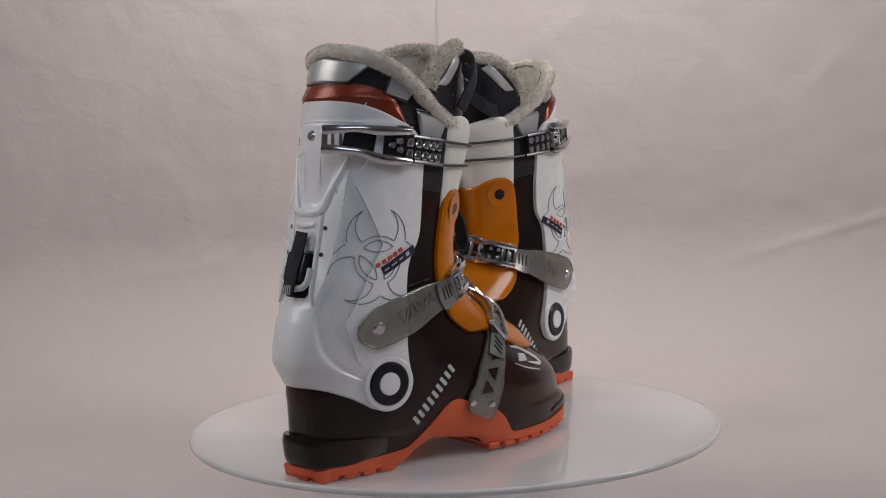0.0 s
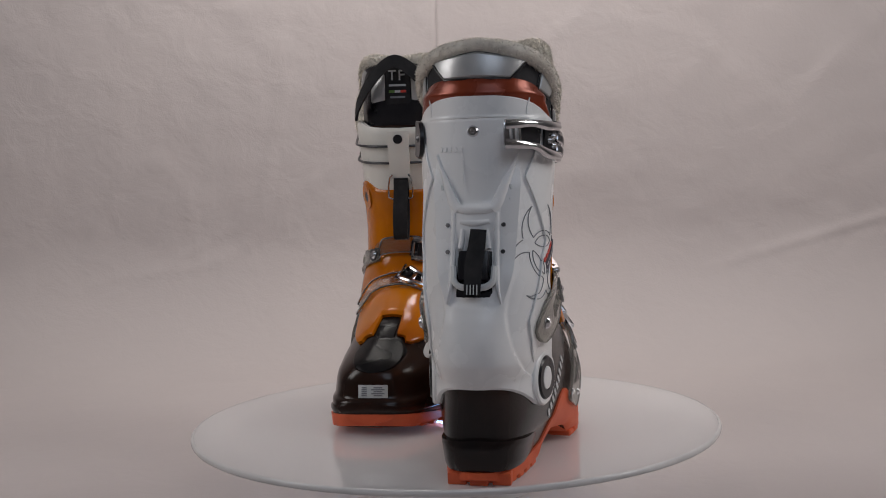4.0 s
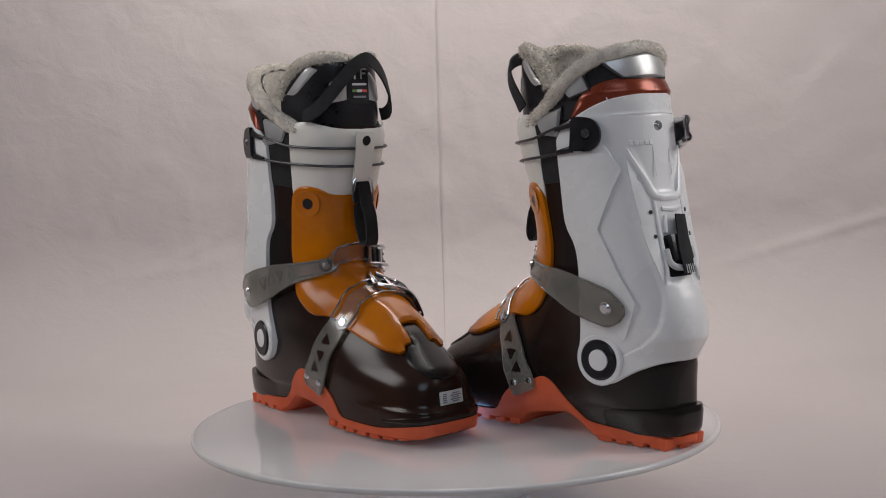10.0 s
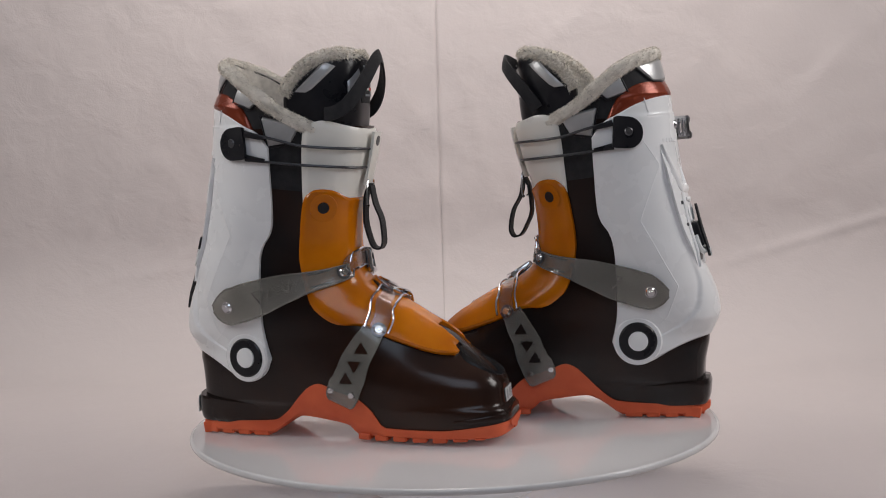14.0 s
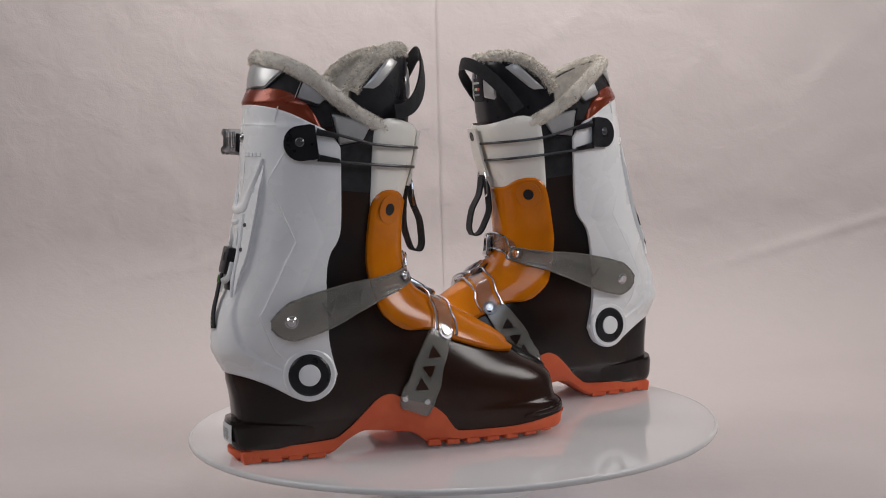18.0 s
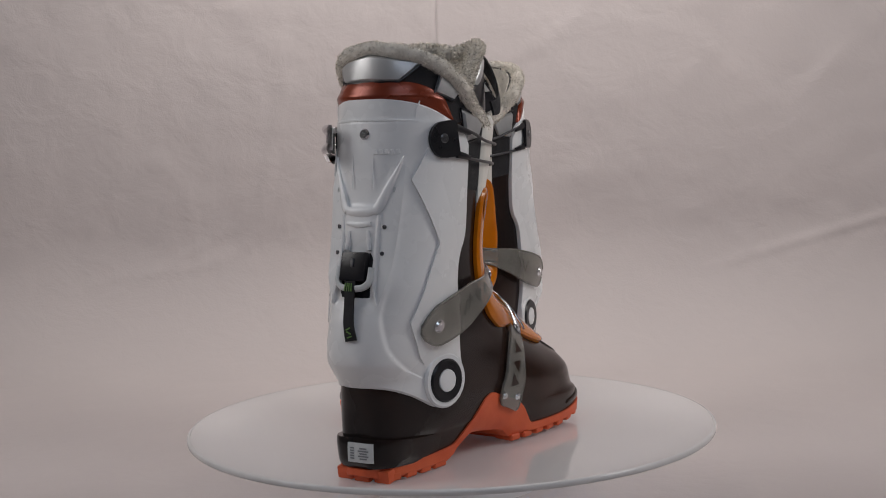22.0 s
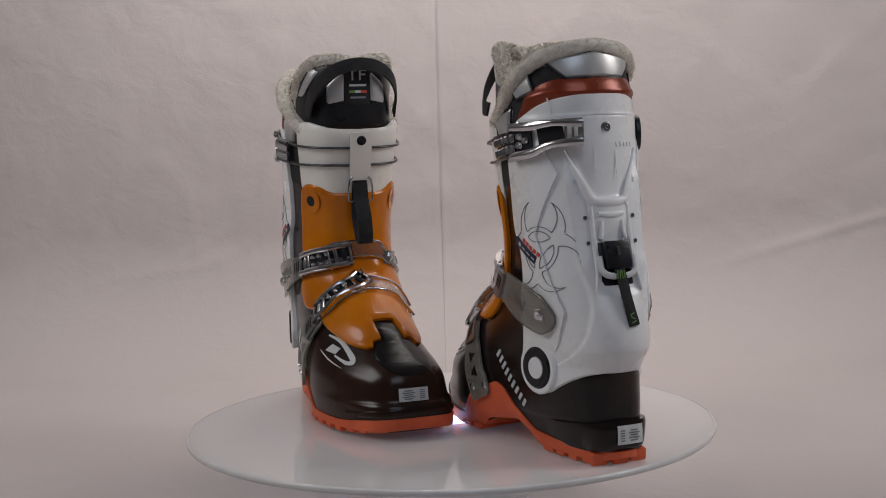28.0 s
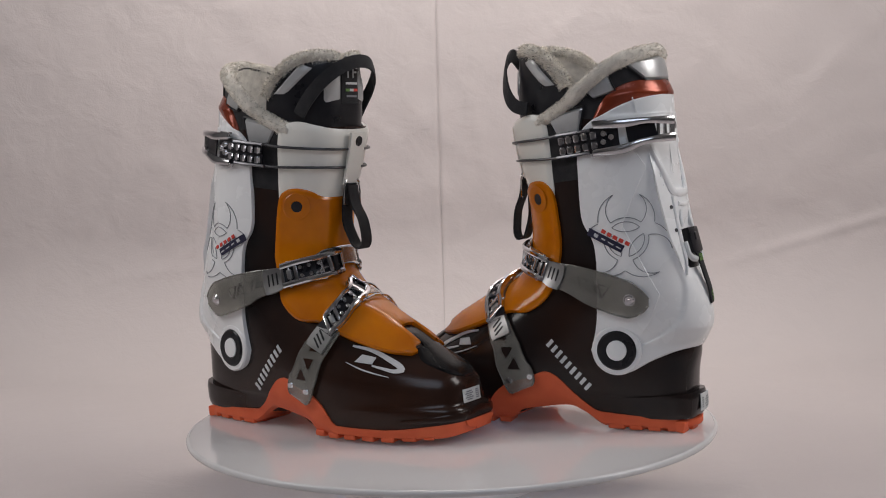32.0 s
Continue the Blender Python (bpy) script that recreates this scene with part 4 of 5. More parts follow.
def build_boot_fittings(m, boot, add, cuff, shell, tongue):
    # ---- cuff relief
    for s in (1, -1):
        # side facet with its zigzag edge
        zig = dense([(-22, 98), (-29, 107), (-40, 136), (-8.5, 201), (-26, 255), (-11, 284)], 96)
        left = [(at(x, z, s), z) for x, z in zig]
        right = [(at(min(x + 30, 15 if z < 195 else 30), z, s), z) for x, z in zig]
        if s < 0:
            left, right = [(q - 2, z) for q, z in left], [(q - 2, z) for q, z in right]
        bm = bmesh.new()
        tilted(bm, left, right, 96, 16, lambda u, v: (2.1 * min(1, v * 9, (1 - v) * 12) ** 0.7 + 0.5) * (1 - u) - 0.5)
        add("side_facet", bm, M_WHITE, parent=cuff, sharp=28)
        bm = bmesh.new()
        tube(bm, [on(q, z, 3.75 + cuff_relief(q, z) + 2.1 * min(1, k / 95 * 9, (1 - k / 95) * 12) ** 0.7) for k, (q, z) in enumerate(left)], 0.65, seg=8)
        add("facet_edge", bm, M_WHITE, parent=cuff)
        # lens-shaped wing with two screw holes beside the lever
        front = [(s * q, z) for q, z in smooth_path([(0.101, 150), (0.1435, 182), (0.158, 214), (0.166, 245), (0.168, 273)], 40)]
        back = [(s * q, z) for q, z in smooth_path([(0.098, 150), (0.091, 168), (0.088, 195), (0.091, 226), (0.120, 250), (0.166, 273)], 40)]
        bm = bmesh.new()
        tilted(bm, back, front, 40, 8, lambda u, v: -0.4 + (4.6 * u) * min(1, v * 5, (1 - v) * 5))
        wing = add("wing", bm, M_WHITE, parent=cuff, sharp=28)
        for z, q in ((216, 0.108), (194, 0.106)):
            bm = bmesh.new()
            cyl(bm, mount(s * q, z, 4.0 + cuff_relief(s * q, z)), 1.8, 2.0, 14)
            add("screw", bm, M_STEEL, parent=wing)
        for z in (247, 236):
            bm = bmesh.new()
            block(bm, mount(s * 0.134, z, 5.4 + cuff_relief(s * 0.134, z), 12 * s), 2.2, 4.6, 1.2, 0.3, 1)
            add("slot", bm, M_LABEL, parent=wing)
        # arms of the V on the spine
        bm = bmesh.new()
        ribbon(bm, [(s * 0.160, 275, 0.5), (s * 0.132, 259, 2.2), (s * 0.100, 242, 3.6), (s * 0.082, 233, 4.0), (s * 0.062, 229, 3.4)], 2.4, 2.6, 30, 7, 1.5)
        add("spine_arm", bm, M_WHITE, parent=cuff)
        bm = bmesh.new()
        ribbon(bm, [(s * 0.084, 226, 1.6), (s * 0.084, 195, 2.0), (s * 0.087, 168, 1.5), (s * 0.095, 152, 0.4)], 2.4, 2.3, 24, 5, 1.0)
        add("spine_rail", bm, M_WHITE, parent=cuff)
        bm = bmesh.new()
        ribbon(bm, [(s * 0.045, 213, 1.6), (s * 0.050, 204, 2.0), (s * 0.055, 197, 1.6)], 1.0, 3.4, 12, 5, 1.0)
        add("lever_guide", bm, M_WHITE, parent=cuff)
        # seams in the upper rim
        bm = bmesh.new()
        ribbon(bm, [(s * 0.215, 321, 0.4), (s * 0.205, 314, 0.7), (s * 0.20, 307, 0.4)], 3.2, 0.5, 10, 3)
        add("ridge", bm, M_WHITE, parent=cuff)
        bm = bmesh.new()
        ribbon(bm, [(s * 0.045, 299, 0.3), (s * 0.046, 270, 0.5), (s * 0.047, 248, 0.3)], 3.4, 0.5, 20, 3)
        add("ridge", bm, M_WHITE, parent=cuff)
    bm = bmesh.new()
    ribbon(bm, [(-0.076, 231, 3.0), (-0.03, 229, 3.6), (0.03, 229, 3.6), (0.076, 231, 3.0)], 2.4, 2.6, 24, 7, 1.5)
    add("spine_bar", bm, M_WHITE, parent=cuff)
    bm = bmesh.new()
    ribbon(bm, [(-0.055, 219, 1.8), (0, 218, 2.4), (0.055, 219, 1.8)], 3.6, 1.5, 18, 5, 0.8)
    add("spine_mark", bm, M_WHITE, parent=cuff)
    for k in range(5):
        bm = bmesh.new()
        block(bm, mount((0.055 + 0.021 * k) * -1, 279, 4.3, 8), 3.2, 4.2, 0.8, 0.25, 1)
        add("raised_bar", bm, M_WHITE, parent=cuff)
    bm = bmesh.new()
    ribbon(bm, [(-0.21, 304, 0.7), (0, 306, 0.7), (0.21, 304, 0.7)], 3.6, 0.7, 40, 3)
    add("ridge", bm, M_WHITE, parent=cuff)
    bm = bmesh.new()
    rivet(bm, mount(-0.008, 294, 4.0), 5.0, 1.8)
    add("cuff_screw", bm, M_TOOTH, "chrome cuff screw", parent=cuff)

    # ---- walk-mode lever
    bm = bmesh.new()
    a, b, c, d = (-0.078, 156), (0.078, 156), (0.076, 197), (-0.076, 197)
    panel(bm, coons([a, d], [b, c], [a, b], [d, c], 8, 9), 1.6, -1.0, round_=0.4)
    lever = add("lever_well", bm, M_BLACKP, "black walk-mode lever in a recess")
    bm = bmesh.new()
    block(bm, mount(0, 183, 4.0, 0), 25, 25, 8, 2.2, 2)
    add("lever", bm, M_BLACKP, parent=lever)
    bm = bmesh.new()
    block(bm, mount(0, 186, 8.3, 0), 3.4, 8, 1.6, 0.6, 1)
    add("stud", bm, M_STEEL, parent=lever)
    bm = bmesh.new()
    tube(bm, [on(q, z, 5.4) for q, z in smooth_path([(-0.074, 182), (-0.072, 172), (-0.045, 166), (0, 165), (0.045, 166), (0.072, 172), (0.074, 182)], 30)], 2.3, seg=8, flat=1.3)
    add("bail", bm, M_LABEL, "pale plastic bail", parent=lever)
    if m > 0:
        path = [(0.004, 171, 4.8), (-0.002, 160, 4.4), (-0.010, 140, 4.2), (-0.020, 124, 4.2)]
        bm = bmesh.new()
        ribbon(bm, path, 9.0, 1.6, 24, 5, 0.4, -3.4)
        strap = add("lever_strap", bm, M_BLACK, "black webbing strap with green print hanging from the lever")
        for k in range(4):
            bm = bmesh.new()
            block(bm, mount(-0.010 + 0.0095 * k, 166, 8.7, 4), 0.9, 7, 0.4)
            add("stripe", bm, M_GREEN, parent=strap)
        for k, (z, q, sp) in enumerate(((133, -0.014, 30), (130, -0.016, -25), (127, -0.018, 20))):
            bm = bmesh.new()
            block(bm, mount(q, z, 10.9, sp), 4.6, 1.1, 0.4)
            add("stripe", bm, M_GREEN, parent=strap)
    else:
        bm = bmesh.new()
        ribbon(bm, [(0.0, 160, 6), (0.002, 180, 6.5), (0.012, 198, 6), (0.018, 212, 5.6)], 8.4, 1.8, 24, 5, 0.5)
        strap = add("lever_strap", bm, M_BLACK, "black webbing strap folded up over the lever")
        for k in range(4):
            bm = bmesh.new()
            block(bm, mount(-0.017 + 0.0115 * k, 163.5, 10.8), 0.9, 8, 0.4)
            add("stripe", bm, M_LABEL, parent=strap)

    # ---- upper closure: black plate and two wires from the inner side, chrome lever and ladder outside
    s = -1
    bm = bmesh.new()
    out = []
    for k in range(13):
        a = math.pi / 2 + math.pi * k / 12
        out.append((-1 + 14.5 * math.cos(a), 15.5 * math.sin(a)))
    out += [(10, -16), (14, -15), (14, 14), (10, 15.5)]
    prism(bm, mount(at(0, 288, s), 288, 4.6, 6), out, 3.6)
    wire_plate = add("wire_plate", bm, M_BLACKP, "black plastic wire plate")
    for dz in (11, -12):
        bm = bmesh.new()
        ribbon(bm, [(at(12, 287 + dz, s), 287 + dz, 3.2), (at(30, 283 + dz * 0.9, s), 283 + dz * 0.9, 1.6)], 5.2, 2.4, 12, 5, 0.6)
        add("prong", bm, M_BLACKP, parent=wire_plate)
    bm = bmesh.new()
    rivet(bm, mount(at(-1, 289, s), 289, 8.0), 4.4, 1.2)
    add("plate_screw", bm, M_STEEL, parent=wire_plate)
    for zs_ in ((299, 285, 281, 285, 290), (273, 267, 263.5, 265, 268)):
        bm = bmesh.new()
        pts = [(at(14, zs_[0], s), zs_[0]), (at(40, (zs_[0] + zs_[1]) / 2, s), (zs_[0] + zs_[1]) / 2), (at(68, zs_[1], s), zs_[1]), (1.12, zs_[2] + 0.5), (1.0, zs_[2]), (0.88, zs_[2] + 0.5), (at(68, zs_[3]), zs_[3]), (at(38, zs_[4]), zs_[4])]
        tube(bm, [on(q, z, 6.2) for q, z in smooth_path(pts, 90)], 1.35, seg=8)
        add("closure_wire", bm, M_WIRE, "dark grey steel closure wire")
    lad = [(at(-6, 284), 284, 12), (at(12, 282), 282, 12), (at(34, 279), 279, 11.5), (at(50, 277), 277, 11)]
    bm = bmesh.new()
    ribbon(bm, lad, 5.2, 2.0, 24, 5)
    ladder = add("ladder", bm, M_BLACKP, "black buckle ladder with chrome teeth")
    for k in range(5):
        for dz in (-4.8, 4.8):
            bm = bmesh.new()
            mt = along(lad, 0.36 + 0.14 * k, 8.3) @ Matrix.Translation((0, dz, 0))
            block(bm, mt @ pose(0, 0, 0, 0, -18, 0), 6.0, 7.6, 4.4, 1.2, 1)
            add("tooth", bm, M_TOOTH, parent=ladder)
    for dz in (10.5, -10.5):
        bm = bmesh.new()
        line_xz(bm, [(18, 281 + dz), (34, 279 + dz), (52, 277 + dz)], 8.0, 1.6, 1, 16, 6)
        add("ladder_rail", bm, M_STEEL, parent=ladder)
    qe = 0.092
    bm = bmesh.new()
    ribbon(bm, [(qe, 298, 4.2), (qe + 0.035, 298.5, 3.8), (at(-24, 299), 299, 3.0), (at(-8, 297), 297, 4.0), (at(14, 296), 296, 3.0)], 7.6, 3.2, 30, 5, 1.6, 10.0)
    buckle = add("buckle_lever", bm, M_CHROME, "chrome buckle lever")
    bm = bmesh.new()
    ribbon(bm, [(qe, 282, 4.2), (qe + 0.035, 281.5, 3.8), (at(-24, 280), 280, 3.0), (at(-8, 273), 273, 4.0), (at(14, 270), 270, 3.0)], 7.6, 3.2, 30, 5, 1.6, 10.0)
    add("lever_rail", bm, M_CHROME, parent=buckle)
    for k in range(3):
        bm = bmesh.new()
        block(bm, mount(qe + 0.004 + 0.022 * k, 290, 18.6 - 1.9 * k), 5.0 if k == 0 else 2.6, 19, 3.6, 1.0, 2)
        add("cross_bar", bm, M_CHROME, parent=buckle)
    bm = bmesh.new()
    ribbon(bm, [(qe + 0.055, 290, 8), (at(-12, 286), 286, 9)], 6.6, 1.6, 16, 5, 0.0, 6.0)
    add("lever_pad", bm, M_BLACKP, "black pad inside the lever", parent=buckle)
    for x, z in ((0, 284.5), (6, 288), (6, 280)):
        bm = bmesh.new()
        rivet(bm, mount(at(x, z), z, 7.8), 3.6, 2.4)
        add("lever_rivet", bm, M_CHROME, parent=buckle)
    for dz in (14.5, -15.5):
        bm = bmesh.new()
        block(bm, mount(at(9, 284 + dz), 284 + dz, 9.0, -6), 15, 4.5, 5, 1.2, 2)
        add("lever_lug", bm, M_CHROME, parent=buckle)

    # ---- ivory clip, wire buckle and webbing loop on the tongue
    bm = bmesh.new()
    ribbon(bm, [(1, 247, 9.5), (1, 262, 10.5), (1, 297, 11)], 6.8, 2.6, 24, 5, 0.5)
    clip = add("tongue_clip", bm, M_IVORY, "ivory plastic clip over the tongue")
    bm = bmesh.new()
    cyl(bm, mount(1, 289, 9.4), 5.0, 0.9, 20)
    add("hole", bm, M_BLACKP, parent=clip)
    bm = bmesh.new()
    x0 = point(1, 240).x
    tube(bm, [(x0 + 13, y, z) for y, z in ((-8.5, 250), (-11.5, 247), (-13, 238), (-13, 226), (-9, 224), (-7, 225))], 1.0, seg=6)
    tube(bm, [(x0 + 13, y, z) for y, z in ((8.5, 250), (11.5, 247), (13, 238), (13, 226), (9, 224), (7, 225))], 1.0, seg=6)
    add("wire_buckle", bm, M_CHROME, "thin steel wire buckle", parent=clip)
    bm = bmesh.new()
    swing = 3 if m > 0 else 9
    prof = [(x0 + 13, 246), (x0 + 8, 232), (x0 + 7, 212), (x0 + 9 + swing * 0.5, 194), (x0 + 13 + swing, 183), (x0 + 18 + swing, 182), (x0 + 22 + swing, 190), (x0 + 22 + swing * 0.6, 208), (x0 + 17, 228), (x0 + 14, 244)]
    prof = smooth_path([(a / 100, b) for a, b in prof], 44)
    outer, inner = [], []
    for k, (a, z) in enumerate(prof):
        d = prof[min(k + 1, 43)] - prof[max(k - 1, 0)]
        t = Vector((d[0] * 100, 0, d[1])).normalized()
        n = Vector((t.z, 0, -t.x))
        p = Vector((a * 100, 0.4, z))
        outer.append([p + n * 0.9 + Vector((0, y, 0)) for y in (-7.5, 0, 7.5)])
        inner.append([p - n * 0.9 + Vector((0, y, 0)) for y in (-7.5, 0, 7.5)])
    sheet(bm, outer, inner)
    add("webbing_loop", bm, M_BLACK, "black webbing loop hanging on the tongue")

    # ---- ankle strap
    for s in (1, -1):
        base = [(-31, 130, 4), (-28, 130, 9), (-14, 132, 18.5), (2, 137, 18), (20, 142.5, 16.5), (40, 148.5, 14), (60, 153, 11.5)]
        if s < 0:
            base += [(78, 157, 10), (95, 162, 8.5)]
        else:
            base += [(74, 156.5, 10.5)]
        pts = [(at(x, z, s), z, w) for x, z, w in base]
        bm = bmesh.new()
        ribbon(bm, pts, 6.0, 2.6, 48, 9)
        strap = add("ankle_strap", bm, M_STRAP, "smoky translucent plastic ankle strap")
        for e in (1, -1):
            bm = bmesh.new()
            strap_edge(bm, pts, e, 8.5, 0.9)
            add("edge_bead", bm, M_STRAP, parent=strap)
        bm = bmesh.new()
        cyl(bm, mount(at(-15, 132, s), 132, 8.5), 5.8, 0.5, 24)
        rivet(bm, mount(at(-15, 132, s), 132, 8.8), 5.4, 2.0)
        add("rivet", bm, M_CHROME, parent=strap)
        for k in range(4):
            bm = bmesh.new()
            mt = along(pts, 0.36 + 0.11 * k, 8.7)
            d = 1 if k % 2 else -1
            tri = [Vector((0, 7 * d, 0.2)), Vector((6, -5 * d, 0.2)), Vector((-6, -5 * d, 0.2)), Vector((0, 7 * d, 0.2))]
            tube(bm, [mt @ (p * (1 - 0.1 * k)) for p in tri], 1.05, seg=5)
            add("relief", bm, M_STRAP, parent=strap)
        if s < 0:
            bm = bmesh.new()
            mt = mount(at(91, 161, s), 161, 8.6)
            cyl(bm, mt, 6.6, 1.0, 24)
            add("rivet_pad", bm, M_STEEL, parent=strap)
            bm = bmesh.new()
            rivet(bm, mt @ Matrix.Translation((0, 0, 0.9)), 4.8, 1.8)
            add("rivet", bm, M_CHROME, parent=strap)
            for dz in (6.2, -6.2):
                bm = bmesh.new()
                mt = along(pts, 0.80, 7.5) @ Matrix.Translation((0, dz, 0))
                block(bm, mt, 22, 2.2, 0.9, 0.3, 1)
                add("slot", bm, M_SHELL, parent=strap)
    band = [(at(95, 163, -1), 163, 8.0), (1.10, 170, 8.2), (1.0, 174, 8.5), (0.90, 172, 8.5), (at(90, 165), 165, 8.5)]
    bm = bmesh.new()
    ribbon(bm, band, 7.2, 1.0, 40, 5)
    add("ankle_band", bm, M_CLEAR, "clear plastic band over the orange tongue")
    for e in (9, -9):
        bm = bmesh.new()
        tube(bm, [on(q, z, 8.6) for q, z in smooth_path([(p[0], p[1] + e * (0.85 if k == 0 else 1)) for k, p in enumerate(band)], 44)], 1.15, seg=8)
        add("band_wire", bm, M_CHROME, "bright steel wire")

    def ladder_buckle(path, hw, lo, name):
        """A chrome buckle frame with teeth along a (q, z) path, from strap to tip."""
        bm = bmesh.new()
        ribbon(bm, [(q, z, hw * 0.84) for q, z in path], lo, 1.6, 20, 5)
        frame_ = add(name, bm, M_BLACKP, "chrome ladder buckle")

        def bar(e, half_w, h0, h1, s0, s1, n=17):
            """A rail along the path between the shares s0 and s1."""
            bm = bmesh.new()
            outer, inner = [], []
            for k in range(n):
                v = k / (n - 1)
                sh = s0 + (s1 - s0) * v
                swell = 1.0 + 0.25 * math.sin(math.pi * v)
                mt = along(path, sh * 0.999, lo)
                outer.append([mt @ Vector((0, e + d * half_w, h)) for d, h in ((-1, h1 * swell - 1.2), (-0.45, h1 * swell), (0.45, h1 * swell), (1, h1 * swell - 1.2))])
                inner.append([mt @ Vector((0, e + d * half_w, h0)) for d in (-1, -0.45, 0.45, 1)])
            sheet(bm, outer, inner)
            return bm

        for e in (1, -1):
            add("frame_rail", bar(e * (hw - 1.9), 2.7, 0.6, 6.8, 0.10, 0.97), M_CHROME, parent=frame_)
            add("lower_rail", bar(e * (hw - 0.2), 1.3, 0.2, 2.6, 0.28, 0.90), M_SATIN, parent=frame_)
        for sh, w, h in ((0.11, 3.6, 4.6), (0.33, 3.8, 5.4), (0.79, 4.6, 6.2), (0.96, 3.2, 5.4)):
            bm = bmesh.new()
            block(bm, along(path, sh, lo + h * 0.5 + 0.6), w, hw * 1.8, h, 0.9, 2)
            add("cross_bar", bm, M_CHROME, parent=frame_)
        for sh in (0.22, 0.70):
            bm = bmesh.new()
            cyl(bm, along(path, sh, lo + 3.2) @ Matrix.Translation((0, hw * 1.16, 0)) @ pose(0, 0, 0, 90, 0, 0), 1.5, hw * 2.32, 12, bevel=0.3)
            add("hinge_pin", bm, M_TOOTH, parent=frame_)
        bm = bmesh.new()
        block(bm, along(path, 0.22, lo + 3.0), 5.0, hw * 0.8, 4.6, 1.0, 2)
        add("hinge_block", bm, M_SATIN, parent=frame_)
        for k in range(3):
            for e in (0.36, -0.36):
                bm = bmesh.new()
                mt = along(path, 0.42 + 0.13 * k, lo + 1.4) @ Matrix.Translation((0, hw * e, 0))
                cyl(bm, mt @ pose(0, 0, 0, 0, -12, 0), hw * 0.25, 4.0, 14, hw * 0.17, 0.5)
                add("tooth", bm, M_TOOTH, parent=frame_)
        bm = bmesh.new()
        block(bm, along(path, 0.88, lo + 2.6), 5, hw * 1.3, 4.4, 1.0, 2)
        add("tip", bm, M_BLACKP, "black plastic buckle tip", parent=frame_)
        return frame_

    path = [(at(62, 153), 153), (at(80, 159), 159), (at(92, 164), 164), (0.935, 168), (0.968, 169)]
    ladder_buckle(path, 11.6, 7.6, "ankle_buckle")
    bm = bmesh.new()
    pl = [(at(49, 149), 149, 12.5), (at(58, 151.5), 151.5, 13.5), (at(68, 154.5), 154.5, 11.5)]
    ribbon(bm, pl, 8.8, 2.2, 14, 5)
    plate = add("catch_plate", bm, M_SATIN, "slotted steel catch plate")
    for k in range(3):
        bm = bmesh.new()
        block(bm, along(pl, 0.30 + 0.2 * k, 11.1), 1.8, 12, 0.8, 0.3, 1)
        add("slot", bm, M_BLACKP, parent=plate)

    # ---- instep strap
    for s in (1, -1):
        base = [(94.6, 39, 11), (95.6, 41.5, 14.6), (98.5, 49, 16.4), (108, 70, 15.0), (118, 92, 13.0), (126, 107, 11.2), (130, 115, 10.4)]
        if s > 0:
            base = base[:6]
        pts = [(at(x, z, s), z, w) for x, z, w in base]
        bm = bmesh.new()
        ribbon(bm, pts, 2.4, 2.4, 36, 7)
        strap = add("instep_strap", bm, M_STRAP, "smoky translucent plastic instep strap with triangular windows")
        for x, z in ((86.5, 52), (107.5, 47.5)):
            bm = bmesh.new()
            rivet(bm, mount(at(x, z, s), z, 4.7), 3.6, 1.6)
            add("rivet", bm, M_CHROME, parent=strap)
        for k in range(3):
            bm = bmesh.new()
            mt = mount(at(103 + 7 * k, 62 + 13.5 * k, s), 62 + 13.5 * k, 4.6, 60)
            d = 1 if k % 2 else -1
            prism(bm, mt, [(0, 7.0 * d), (6.2, -4.4 * d), (-6.2, -4.4 * d)], 0.7)
            add("window", bm, M_SHELL, "dark triangular window", parent=strap)
            bm = bmesh.new()
            tri = [Vector((0, 8.6 * d, 0.5)), Vector((7.8, -5.4 * d, 0.5)), Vector((-7.8, -5.4 * d, 0.5)), Vector((0, 8.6 * d, 0.5))]
            tube(bm, [mt @ v for v in tri], 0.7, seg=5)
            add("window_frame", bm, M_STRAP, parent=strap)
        for e in (1, -1):
            bm = bmesh.new()
            strap_edge(bm, pts, e, 4.7, 0.8)
            add("edge_bead", bm, M_STRAP, parent=strap)
        if s < 0:
            mt = mount(at(131, 106, s), 106, 4.6)
            bm = bmesh.new()
            cyl(bm, mt, 7.4, 1.2, 28)
            add("rivet_pad", bm, M_STEEL, parent=strap)
            bm = bmesh.new()
            rivet(bm, mt @ Matrix.Translation((0, 0, 1.1)), 5.2, 1.8)
            add("rivet", bm, M_CHROME, parent=strap)
    for (xa, za), zc, (xb, zb) in (((118, 109), 140, (124, 133)), ((140, 101), 128.5, (138, 127))):
        bm = bmesh.new()
        pts = [(at(xa, za, -1), za), (at(xa + 2, za + 11, -1), za + 11), (1.11, zc - 6), (1.0, zc), (0.93, zc - 2), (at(xb, zb), zb)]
        tube(bm, [on(q, z, 8.4) for q, z in smooth_path(pts, 44)], 1.2, seg=8)
        add("instep_wire", bm, M_CHROME, "bright steel wire")
    bm = bmesh.new()
    ribbon(bm, [(at(130, 106, -1), 106, 8.5), (at(132, 117, -1), 117, 8.0), (1.11, 128, 7.5), (1.0, 134, 7.0), (0.94, 132, 7.0)], 6.8, 0.9, 36, 5)
    add("instep_band", bm, M_CLEAR, "clear plastic band over the instep")
    path = [(at(122, 103), 103), (at(128, 116), 116), (at(131, 126), 126), (0.955, 134), (0.99, 139), (1.015, 141)]
    ladder_buckle(path, 11.4, 5.6, "instep_buckle")
    bm = bmesh.new()
    pl = [(at(116, 88), 88, 10), (at(119, 95), 95, 10.5), (at(123, 105), 105, 9.5)]
    ribbon(bm, pl, 5.0, 2.2, 14, 5)
